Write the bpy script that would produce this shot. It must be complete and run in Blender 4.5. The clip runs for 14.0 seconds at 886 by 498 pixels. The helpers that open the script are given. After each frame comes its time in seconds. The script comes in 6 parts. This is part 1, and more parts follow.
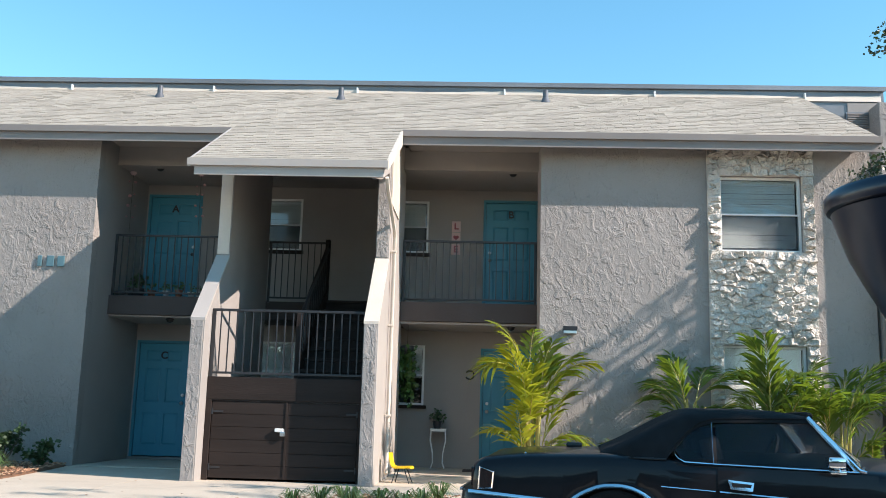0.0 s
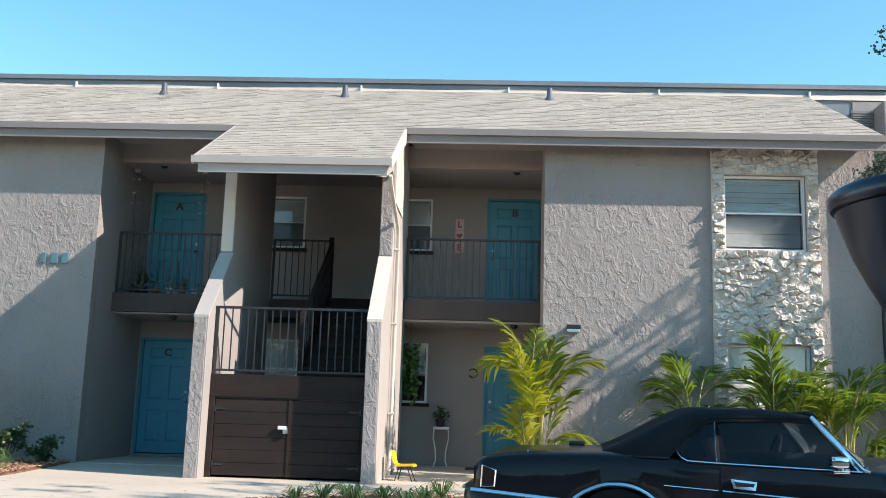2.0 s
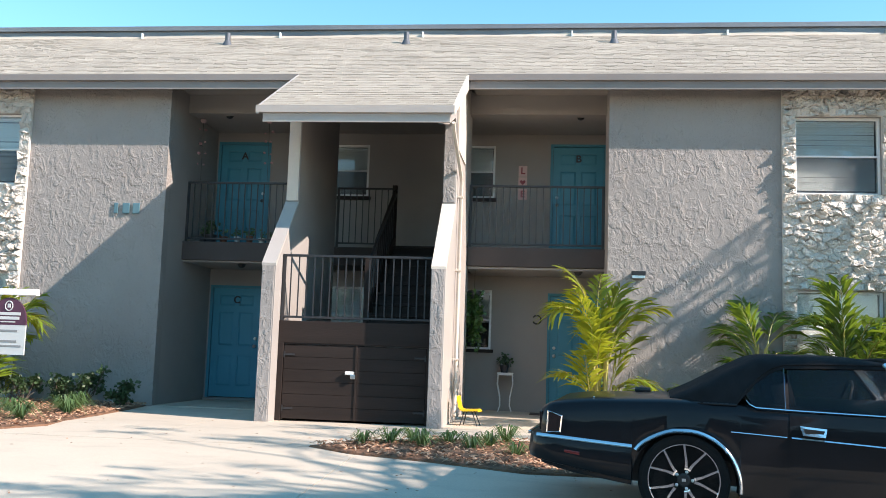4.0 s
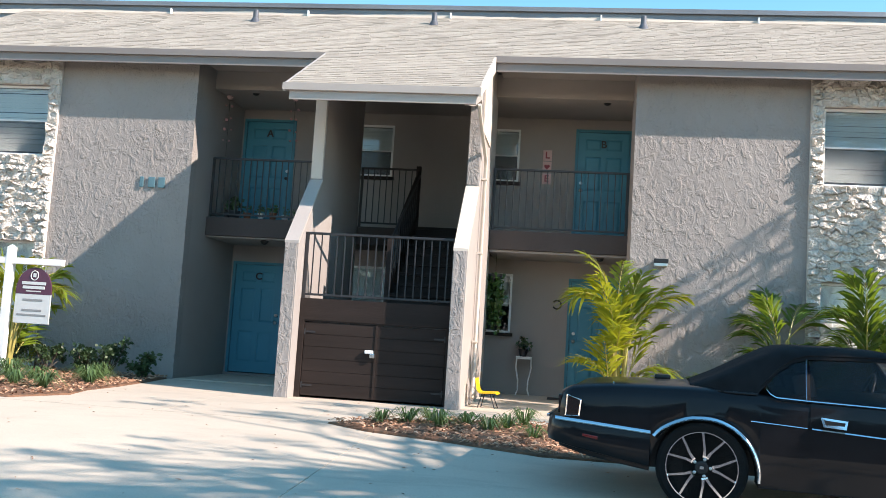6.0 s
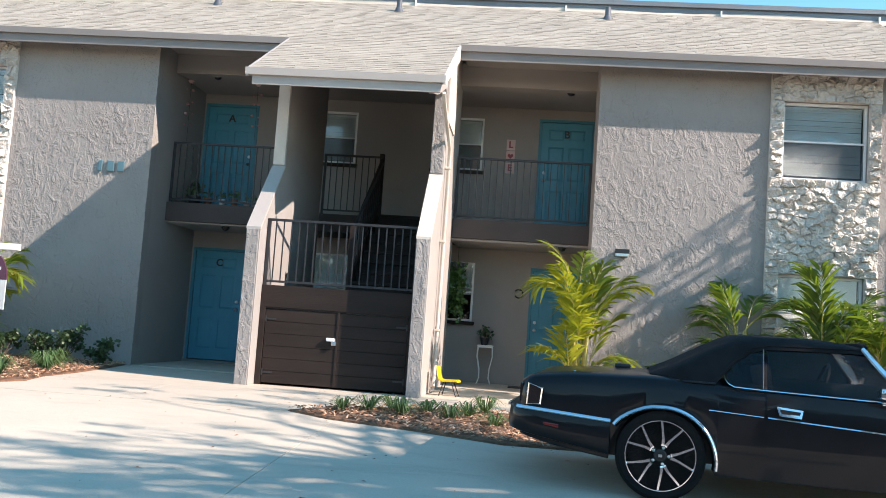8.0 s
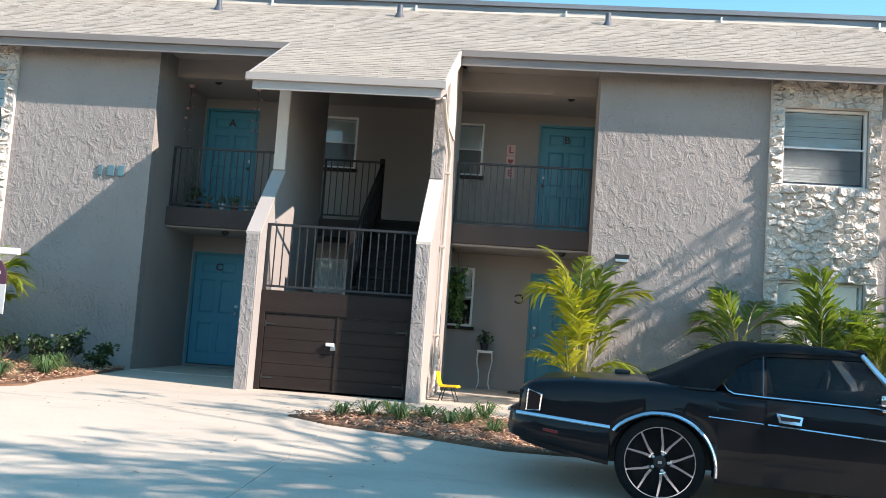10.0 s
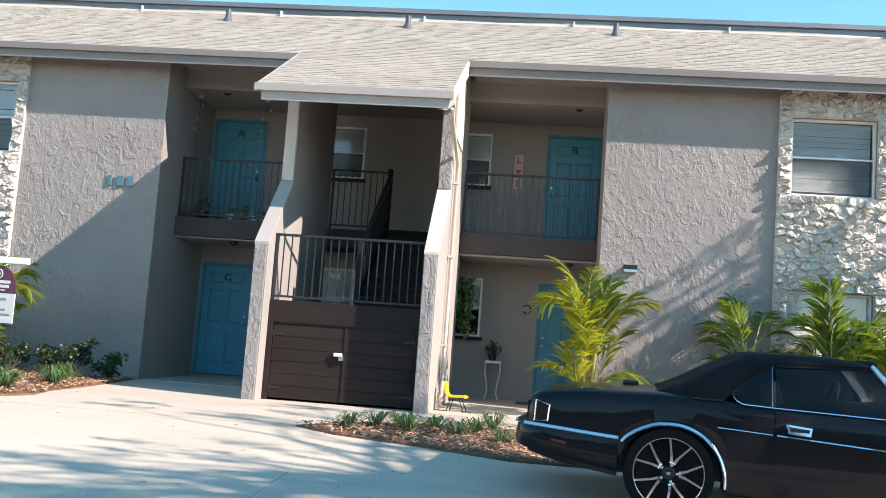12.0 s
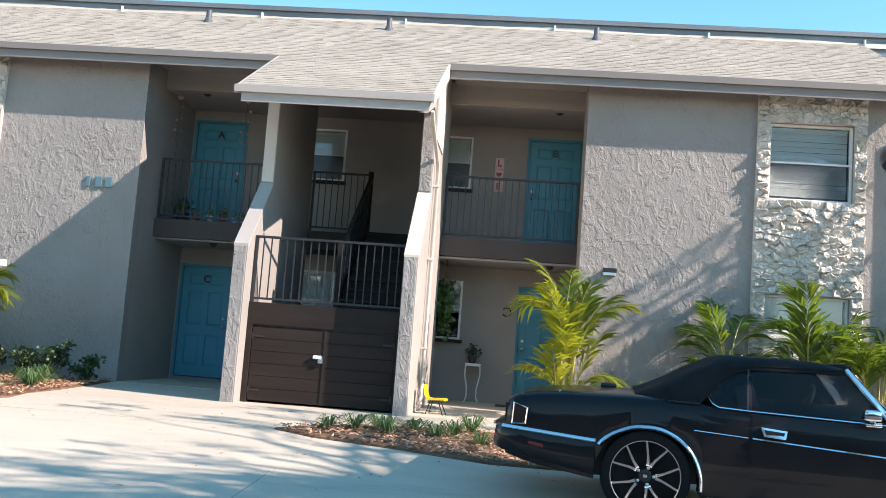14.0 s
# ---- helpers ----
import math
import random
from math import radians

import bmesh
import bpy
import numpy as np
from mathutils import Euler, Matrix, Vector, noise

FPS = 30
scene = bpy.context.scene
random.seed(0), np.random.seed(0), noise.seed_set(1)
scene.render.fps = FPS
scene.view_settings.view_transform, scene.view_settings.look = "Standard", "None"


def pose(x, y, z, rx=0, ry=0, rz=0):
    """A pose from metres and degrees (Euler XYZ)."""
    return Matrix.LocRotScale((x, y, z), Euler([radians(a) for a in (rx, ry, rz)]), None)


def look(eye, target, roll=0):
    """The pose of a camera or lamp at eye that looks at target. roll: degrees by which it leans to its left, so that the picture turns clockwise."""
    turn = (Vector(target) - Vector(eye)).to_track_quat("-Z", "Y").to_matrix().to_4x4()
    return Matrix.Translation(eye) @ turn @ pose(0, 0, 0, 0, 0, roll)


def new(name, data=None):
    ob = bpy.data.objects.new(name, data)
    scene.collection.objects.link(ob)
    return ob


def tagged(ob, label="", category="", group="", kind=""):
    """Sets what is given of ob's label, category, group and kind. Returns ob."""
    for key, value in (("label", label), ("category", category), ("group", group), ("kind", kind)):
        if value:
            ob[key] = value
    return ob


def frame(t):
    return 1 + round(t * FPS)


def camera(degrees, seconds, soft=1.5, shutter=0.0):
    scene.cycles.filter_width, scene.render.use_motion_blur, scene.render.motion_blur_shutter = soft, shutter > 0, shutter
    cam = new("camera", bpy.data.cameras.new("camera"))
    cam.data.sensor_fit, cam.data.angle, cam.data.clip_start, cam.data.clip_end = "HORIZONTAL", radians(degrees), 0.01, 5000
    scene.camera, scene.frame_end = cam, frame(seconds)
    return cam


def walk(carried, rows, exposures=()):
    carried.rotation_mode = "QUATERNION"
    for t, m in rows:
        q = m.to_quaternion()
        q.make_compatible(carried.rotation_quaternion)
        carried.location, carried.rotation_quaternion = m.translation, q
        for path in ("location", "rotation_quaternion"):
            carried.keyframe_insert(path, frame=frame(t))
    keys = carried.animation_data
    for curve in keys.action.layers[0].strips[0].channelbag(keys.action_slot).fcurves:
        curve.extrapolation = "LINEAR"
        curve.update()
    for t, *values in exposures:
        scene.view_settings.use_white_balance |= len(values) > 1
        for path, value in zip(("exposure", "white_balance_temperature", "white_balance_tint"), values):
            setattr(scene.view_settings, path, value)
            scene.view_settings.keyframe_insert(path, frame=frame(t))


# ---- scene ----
cam = camera(50.2, 14.0, soft=0.9)

PATH = [
    (0, (0.386, 0.161, 0.962), (0.294, 2.129, 1.305), 1.6),
    (0.5, (0.389, 0.164, 0.962), (0.293, 2.133, 1.302), 1.7),
    (1, (0.391, 0.163, 0.961), (0.283, 2.131, 1.301), 1.6),
    (1.5, (0.386, 0.169, 0.963), (0.285, 2.137, 1.302), 1.7),
    (2, (0.391, 0.167, 0.962), (0.291, 2.136, 1.301), 1.8),
    (2.5, (0.392, 0.162, 0.96), (0.283, 2.13, 1.3), 1.7),
    (3, (0.386, 0.164, 0.965), (0.173, 2.129, 1.273), 1.8),
    (3.5, (0.375, 0.157, 0.968), (0.155, 2.129, 1.221), 1.7),
    (6, (0.347, 0.145, 0.946), (0.077, 2.118, 1.132), 3.6),
    (6.5, (0.33, 0.152, 0.944), (0.075, 2.128, 1.122), 3.8),
    (7, (0.326, 0.157, 0.943), (0.099, 2.136, 1.116), 3.9),
    (7.5, (0.339, 0.152, 0.941), (0.135, 2.134, 1.109), 4.0),
    (8, (0.335, 0.151, 0.943), (0.146, 2.135, 1.11), 4.0),
    (10.5, (0.339, 0.154, 0.952), (0.147, 2.137, 1.132), 4.2),
    (11, (0.351, 0.146, 0.95), (0.148, 2.127, 1.133), 4.2),
    (11.5, (0.347, 0.157, 0.95), (0.142, 2.137, 1.139), 4.2),
    (12, (0.339, 0.151, 0.95), (0.131, 2.13, 1.147), 4.2),
    (12.5, (0.339, 0.156, 0.953), (0.127, 2.135, 1.152), 4.2),
    (13, (0.341, 0.147, 0.952), (0.132, 2.126, 1.154), 4.2),
    (13.5, (0.352, 0.152, 0.953), (0.148, 2.131, 1.156), 4.3),
    (14, (0.363, 0.145, 0.955), (0.193, 2.128, 1.16), 4.3),
]
walk(cam, [(t, look(eye, target, roll)) for t, eye, target, roll in PATH], [(0, 0.85, 6480, 17), (3, 0.88, 6500, 17.5), (3.5, 0.98, 6550, 18), (6, 1.02, 6650, 20), (14, 1.04, 6600, 19.5)])

# ---- light ----
SUN_RISE, SUN_RUN = 0.725, 0.33          # height and run towards the street for each metre along the front
SUN_FROM = Vector((1.0, -SUN_RUN, SUN_RISE)).normalized()
world = bpy.data.worlds.new("world")
scene.world = world
world.use_nodes = True
wn = world.node_tree.nodes
sky = wn.new("ShaderNodeTexSky")
sky.sky_type = 'NISHITA'
sky.sun_disc = False
sky.sun_elevation = math.asin(SUN_FROM.z)
sky.sun_rotation = math.atan2(SUN_FROM.x, SUN_FROM.y)
sky.air_density, sky.dust_density, sky.ozone_density = 1.0, 0.0, 1.0
hue = wn.new("ShaderNodeHueSaturation")
hue.inputs["Hue"].default_value = 0.474
hue.inputs["Saturation"].default_value = 1.25
world.node_tree.links.new(sky.outputs[0], hue.inputs["Color"])
world.node_tree.links.new(hue.outputs[0], wn["Background"].inputs[0])
wn["Background"].inputs[1].default_value = 0.15
sun = new("sun", bpy.data.lights.new("sun", 'SUN'))
sun.data.energy, sun.data.angle, sun.data.color = 4.7, radians(0.53), (1.0, 0.90, 0.78)
sun.matrix_basis = look(SUN_FROM * 60, (0, 0, 0))


# ---- materials ----
def shader(name):
    m = bpy.data.materials.new(name)
    m.use_nodes = True
    return m, m.node_tree.nodes, m.node_tree.links, m.node_tree.nodes["Principled BSDF"]


def tex_noise(n, l, scale, detail=3.0, rough=0.55, distort=0.0, stretch=None):
    tc = n.new("ShaderNodeTexCoord")
    t = n.new("ShaderNodeTexNoise")
    t.inputs["Scale"].default_value, t.inputs["Detail"].default_value = scale, detail
    t.inputs["Roughness"].default_value, t.inputs["Distortion"].default_value = rough, distort
    if stretch:
        mp = n.new("ShaderNodeMapping")
        mp.inputs["Scale"].default_value = stretch
        l.new(tc.outputs["Object"], mp.inputs[0])
        l.new(mp.outputs[0], t.inputs["Vector"])
    else:
        l.new(tc.outputs["Object"], t.inputs["Vector"])
    return t.outputs["Fac"]


def ramp(n, l, fac, stops):
    r = n.new("ShaderNodeValToRGB")
    e = r.color_ramp.elements
    while len(e) < len(stops):
        e.new(0.5)
    for i, (p, c) in enumerate(stops):
        e[i].position = p
        e[i].color = (*c, 1) if len(c) == 3 else c
    l.new(fac, r.inputs[0])
    return r.outputs[0]


def mul(n, l, a, b, fac=1.0):
    m = n.new("ShaderNodeMix")
    m.data_type, m.blend_type = 'RGBA', 'MULTIPLY'
    m.inputs[0].default_value = fac
    l.new(a, m.inputs[6])
    l.new(b, m.inputs[7])
    return m.outputs[2]


def bump(n, l, p, height, dist, strength=1.0, below=None):
    b = n.new("ShaderNodeBump")
    b.inputs["Distance"].default_value, b.inputs["Strength"].default_value = dist, strength
    l.new(height, b.inputs["Height"])
    if below:
        l.new(below, b.inputs["Normal"])
    l.new(b.outputs[0], p.inputs["Normal"])
    return b.outputs[0]


def g3(v):
    return (v, v, v)


def plain(name, color, rough=0.6, metal=0.0, big=1.5, fine=40.0, vary=0.18, relief=0.002, stretch=None, coat=0.0, per_piece=0.0):
    """A paint, plastic, wood or metal: a base colour with blotches, grain and a fine relief."""
    m, n, l, p = shader(name)
    a = ramp(n, l, tex_noise(n, l, big, 4.0, stretch=stretch), [(0.3, [c * (1 - vary) for c in color]), (0.7, [min(1, c * (1 + vary)) for c in color])])
    gr = tex_noise(n, l, fine, 3.0, stretch=stretch)
    col = mul(n, l, a, ramp(n, l, gr, [(0.25, g3(1 - vary * 0.6)), (0.75, g3(1.0))]))
    if per_piece:
        oi = n.new("ShaderNodeObjectInfo")
        col = mul(n, l, col, ramp(n, l, oi.outputs["Random"], [(0.0, g3(1 - per_piece)), (1.0, g3(1.0))]))
    l.new(col, p.inputs["Base Color"])
    p.inputs["Roughness"].default_value, p.inputs["Metallic"].default_value = rough, metal
    p.inputs["Coat Weight"].default_value = coat
    p.inputs["Coat Roughness"].default_value = 0.03
    if relief:
        bump(n, l, p, gr, relief)
    return m


def stucco(name, color, deep=0.02):
    """Skip-trowelled stucco: flat islands with torn edges over a fine sand grain."""
    m, n, l, p = shader(name)
    big = tex_noise(n, l, 0.7, 4.0)
    grain = tex_noise(n, l, 120.0, 2.0)
    col = mul(n, l, ramp(n, l, big, [(0.3, [c * 0.9 for c in color]), (0.7, [c * 1.07 for c in color])]), ramp(n, l, grain, [(0.2, g3(0.86)), (0.8, g3(1.0))]))
    l.new(col, p.inputs["Base Color"])
    p.inputs["Roughness"].default_value = 0.9
    # torn trowel ridges, thick in some patches and sparse in others
    a = ramp(n, l, tex_noise(n, l, 6.0, 4.0, 0.6, 0.7, (1, 1, 0.75)), [(0.47, g3(0)), (0.53, g3(0.35)), (0.57, g3(0.9)), (0.75, g3(1.0))])
    b = ramp(n, l, tex_noise(n, l, 13.0, 4.0, 0.6, 0.6, (1, 1, 0.7)), [(0.44, g3(0)), (0.56, g3(0.45)), (0.72, g3(0.7))])
    patch = ramp(n, l, tex_noise(n, l, 1.9, 3.0, 0.6), [(0.34, g3(0.25)), (0.62, g3(1.0))])
    s = n.new("ShaderNodeMath")
    s.operation = 'ADD'
    l.new(a, s.inputs[0])
    l.new(b, s.inputs[1])
    low = bump(n, l, p, mul(n, l, s.outputs[0], patch), deep)
    bump(n, l, p, grain, 0.0012, 1.0, low)
    return m


TAUPE = (0.325, 0.299, 0.278)
MAT_STUCCO = stucco("stucco_taupe", TAUPE, 0.012)
MAT_STUCCO_SMOOTH = plain("stucco_smooth", TAUPE, 0.9, big=0.8, fine=70, vary=0.08, relief=0.004)
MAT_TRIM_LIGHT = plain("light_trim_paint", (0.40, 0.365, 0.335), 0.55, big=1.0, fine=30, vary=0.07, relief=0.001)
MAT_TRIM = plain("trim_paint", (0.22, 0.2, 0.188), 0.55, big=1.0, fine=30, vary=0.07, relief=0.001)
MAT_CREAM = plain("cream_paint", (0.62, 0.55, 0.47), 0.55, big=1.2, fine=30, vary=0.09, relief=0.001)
MAT_STONE = plain("white_painted_stone", (0.70, 0.64, 0.57), 0.9, big=3.0, fine=18, vary=0.14, relief=0.07, per_piece=0.12)
MAT_STONE_BACK = plain("white_painted_mortar", (0.66, 0.60, 0.54), 0.9, big=3.0, fine=26, vary=0.12, relief=0.02)
MAT_BROWN = plain("dark_brown_paint", (0.028, 0.020, 0.017), 0.7, big=1.5, fine=18, vary=0.22, relief=0.002, stretch=(0.4, 1, 4))
MAT_BROWN.node_tree.nodes["Principled BSDF"].inputs["Specular IOR Level"].default_value = 0.2
MAT_SLAB = plain("brown_grey_paint", (0.062, 0.047, 0.042), 0.75, big=1.2, fine=30, vary=0.15)
MAT_RAIL = plain("bronze_black_rail", (0.024, 0.024, 0.026), 0.45, big=4, fine=60, vary=0.25, relief=0.0008)
MAT_TEAL = plain("teal_door_paint", (0.045, 0.26, 0.36), 0.45, big=1.3, fine=45, vary=0.07, relief=0.0008)
MAT_TEAL_DEEP = plain("teal_frame_paint", (0.036, 0.22, 0.30), 0.5, big=1.3, fine=45, vary=0.08, relief=0.0008)
MAT_WHITE = plain("white_vinyl", (0.78, 0.78, 0.76), 0.45, big=2, fine=50, vary=0.05, relief=0.0005)
MAT_BLIND = plain("blind_slat", (0.72, 0.72, 0.68), 0.5, big=2, fine=50, vary=0.05, relief=0.0, per_piece=0.08)
MAT_DARK = plain("painted_room_dark", (0.045, 0.047, 0.05), 0.9, vary=0.1, relief=0.0)
MAT_CHROME = plain("chrome", (0.82, 0.84, 0.87), 0.12, 1.0, vary=0.04, relief=0.0)
MAT_STEEL = plain("brushed_steel", (0.6, 0.6, 0.6), 0.3, 1.0, vary=0.08, relief=0.0)
MAT_BLACKLETTER = plain("black_letter", (0.012, 0.012, 0.014), 0.4, vary=0.1, relief=0.0)
MAT_NUMBER = plain("blue_green_metal", (0.10, 0.19, 0.22), 0.4, 0.3, vary=0.1, relief=0.0)
MAT_PIPE = plain("vent_pipe_lead", (0.10, 0.11, 0.125), 0.5, 0.3, vary=0.2)
MAT_COPING = plain("grey_metal_coping", (0.20, 0.215, 0.23), 0.45, 0.3, big=0.6, fine=20, vary=0.15)
MAT_YELLOW = plain("yellow_plastic", (0.80, 0.50, 0.015), 0.35, vary=0.05, relief=0.0005)
MAT_SIGN_PURPLE = plain("plum_sign_face", (0.085, 0.03, 0.055), 0.4, vary=0.06, relief=0.0)
MAT_SIGN_GREY = plain("pale_grey_sign_face", (0.55, 0.57, 0.56), 0.4, vary=0.05, relief=0.0)
MAT_SIGN_INK = plain("grey_ink", (0.24, 0.25, 0.25), 0.5, vary=0.05, relief=0.0)
MAT_POT = plain("terracotta_pot", (0.25, 0.10, 0.055), 0.8, vary=0.2)
MAT_POT_DARK = plain("dark_glazed_pot", (0.03, 0.03, 0.035), 0.35, vary=0.2)
MAT_PINK = plain("pink_paper", (0.74, 0.52, 0.50), 0.7, vary=0.06, relief=0.0)
MAT_ROSE = plain("rose_shell", (0.55, 0.30, 0.30), 0.6, vary=0.2, relief=0.0)
MAT_RED = plain("red_paint", (0.30, 0.03, 0.045), 0.5, vary=0.06, relief=0.0)
MAT_CARPAINT = plain("black_car_paint", (0.010, 0.010, 0.012), 0.35, big=2, fine=80, vary=0.2, relief=0.0, coat=0.3)
MAT_CARPAINT.node_tree.nodes["Principled BSDF"].inputs["Specular IOR Level"].default_value = 0.12
MAT_SOFTTOP = plain("black_canvas", (0.018, 0.018, 0.019), 0.95, big=5, fine=500, vary=0.25, relief=0.001)
MAT_SOFTTOP.node_tree.nodes["Principled BSDF"].inputs["Specular IOR Level"].default_value = 0.12
MAT_RUBBER = plain("tyre_rubber", (0.012, 0.012, 0.012), 0.8, vary=0.2)
MAT_RUBBER.node_tree.nodes["Principled BSDF"].inputs["Specular IOR Level"].default_value = 0.15
MAT_BLACKPL = plain("black_plastic", (0.012, 0.012, 0.013), 0.4, vary=0.15, relief=0.0005)
MAT_NAVY = plain("dark_navy_enamel", (0.008, 0.014, 0.03), 0.3, vary=0.15, relief=0.0)
MAT_LAMPRED = plain("dark_red_lens", (0.012, 0.003, 0.003), 0.12, vary=0.1, relief=0.0, coat=1.0)
MAT_MARKER = plain("red_marker_lens", (0.2, 0.012, 0.012), 0.2, vary=0.1, relief=0.0)
MAT_SEAT = plain("dark_upholstery", (0.03, 0.03, 0.033), 0.85, vary=0.15)
MAT_BARK = plain("bark", (0.09, 0.07, 0.055), 0.95, big=3, fine=30, vary=0.3, relief=0.02)
MAT_CANE = plain("palm_cane", (0.42, 0.36, 0.10), 0.5, big=4, fine=25, vary=0.3, relief=0.002)
MAT_DIRT = plain("bare_soil", (0.10, 0.075, 0.05), 0.95, big=2, fine=30, vary=0.3, relief=0.02)


def leaf(name, color, through_color, mix=0.4, gloss=0.4):
    m, n, l, p = shader(name)
    geo = n.new("ShaderNodeNewGeometry")
    var = ramp(n, l, geo.outputs["Random Per Island"], [(0.0, [c * 0.6 for c in color]), (0.6, color), (1.0, [min(1, c * 1.4) for c in color])])
    l.new(var, p.inputs["Base Color"])
    p.inputs["Roughness"].default_value = gloss
    tr = n.new("ShaderNodeBsdfTranslucent")
    tr.inputs[0].default_value = (*through_color, 1)
    mx = n.new("ShaderNodeMixShader")
    mx.inputs[0].default_value = mix
    l.new(p.outputs[0], mx.inputs[1])
    l.new(tr.outputs[0], mx.inputs[2])
    l.new(mx.outputs[0], n["Material Output"].inputs[0])
    return m


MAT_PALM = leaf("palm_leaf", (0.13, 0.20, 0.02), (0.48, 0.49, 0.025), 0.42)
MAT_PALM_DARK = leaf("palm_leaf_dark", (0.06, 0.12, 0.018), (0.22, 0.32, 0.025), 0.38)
MAT_LIRIOPE = leaf("strap_leaf", (0.085, 0.15, 0.055), (0.16, 0.25, 0.06), 0.3)
MAT_SHRUB = leaf("shrub_leaf", (0.04, 0.075, 0.03), (0.07, 0.16, 0.03), 0.2, 0.5)
MAT_OAK = leaf("tree_leaf", (0.04, 0.065, 0.03), (0.08, 0.12, 0.03), 0.2)
MAT_VINE = leaf("vine_leaf", (0.06, 0.13, 0.03), (0.09, 0.18, 0.03), 0.3)


def glass(name, tint=(1, 1, 1), rough=0.0, ior=1.5):
    m, n, l, p = shader(name)
    p.inputs["Base Color"].default_value = (*tint, 1)
    p.inputs["Roughness"].default_value = rough
    p.inputs["Transmission Weight"].default_value = 1.0
    p.inputs["IOR"].default_value = ior
    return m


def mesh_screen():
    """Woven insect screen: half open, half dark fibre."""
    m, n, l, p = shader("insect_screen")
    p.inputs["Base Color"].default_value = (0.06, 0.075, 0.09, 1)
    p.inputs["Roughness"].default_value = 0.7
    tr = n.new("ShaderNodeBsdfTransparent")
    mx = n.new("ShaderNodeMixShader")
    mx.inputs[0].default_value = 0.32
    l.new(tr.outputs[0], mx.inputs[1])
    l.new(p.outputs[0], mx.inputs[2])
    l.new(mx.outputs[0], n["Material Output"].inputs[0])
    return m


MAT_SCREEN = mesh_screen()
MAT_GLASS = glass("window_glass", (0.86, 0.93, 0.95))
MAT_CARGLASS = glass("tinted_car_glass", (0.24, 0.25, 0.25), ior=1.32)


def concrete(name, color):
    m, n, l, p = shader(name)
    a = ramp(n, l, tex_noise(n, l, 0.45, 5.0, 0.6), [(0.3, [c * 0.92 for c in color]), (0.68, [c * 1.05 for c in color])])
    st = ramp(n, l, tex_noise(n, l, 2.2, 5.0, 0.65, 0.6, (0.5, 1.4, 1)), [(0.32, g3(0.88)), (0.5, g3(1.0))])
    sp = ramp(n, l, tex_noise(n, l, 90.0, 2.0), [(0.3, g3(0.82)), (0.6, g3(1.0))])
    l.new(mul(n, l, mul(n, l, a, st), sp), p.inputs["Base Color"])
    p.inputs["Roughness"].default_value = 0.85
    low = bump(n, l, p, tex_noise(n, l, 3.0, 3.0), 0.006)
    bump(n, l, p, tex_noise(n, l, 120.0, 2.0), 0.002, 1.0, low)
    return m


MAT_CONCRETE = concrete("driveway_concrete", (0.575, 0.495, 0.395))
MAT_WALK = concrete("walkway_concrete", (0.56, 0.482, 0.385))
MAT_ASPHALT = plain("street_asphalt", (0.05, 0.05, 0.052), 0.9, big=0.6, fine=90, vary=0.25, relief=0.004)
MAT_GRASS = plain("grass_ground", (0.05, 0.07, 0.025), 0.95, big=0.5, fine=12, vary=0.35, relief=0.03)


def chips():
    m, n, l, p = shader("mulch_chips")
    geo = n.new("ShaderNodeNewGeometry")
    l.new(ramp(n, l, geo.outputs["Random Per Island"], [(0.0, (0.15, 0.075, 0.045)), (0.5, (0.40, 0.21, 0.12)), (1.0, (0.58, 0.39, 0.26))]), p.inputs["Base Color"])
    p.inputs["Roughness"].default_value = 0.9
    return m


MAT_CHIPS = chips()
MAT_MULCH = plain("mulch_bed", (0.20, 0.105, 0.06), 0.95, big=4, fine=35, vary=0.4, relief=0.03)


def shingle_mat():
    m, n, l, p = shader("weathered_shingle")
    geo = n.new("ShaderNodeNewGeometry")
    oi = n.new("ShaderNodeObjectInfo")
    add = n.new("ShaderNodeMath")
    add.operation = 'ADD'
    l.new(geo.outputs["Random Per Island"], add.inputs[0])
    l.new(oi.outputs["Random"], add.inputs[1])
    fr = n.new("ShaderNodeMath")
    fr.operation = 'FRACT'
    l.new(add.outputs[0], fr.inputs[0])
    tone = ramp(n, l, fr.outputs[0], [(0.0, (0.375, 0.335, 0.275)), (0.5, (0.41, 0.368, 0.305)), (1.0, (0.445, 0.402, 0.335))])
    st = ramp(n, l, tex_noise(n, l, 1.2, 4.0), [(0.3, g3(0.86)), (0.7, g3(1.05))])
    gr = tex_noise(n, l, 160.0, 2.0)
    l.new(mul(n, l, mul(n, l, tone, st), ramp(n, l, gr, [(0.3, g3(0.75)), (0.7, g3(1.0))])), p.inputs["Base Color"])
    p.inputs["Roughness"].default_value = 0.95
    bump(n, l, p, gr, 0.003)
    return m


MAT_SHINGLE = shingle_mat()


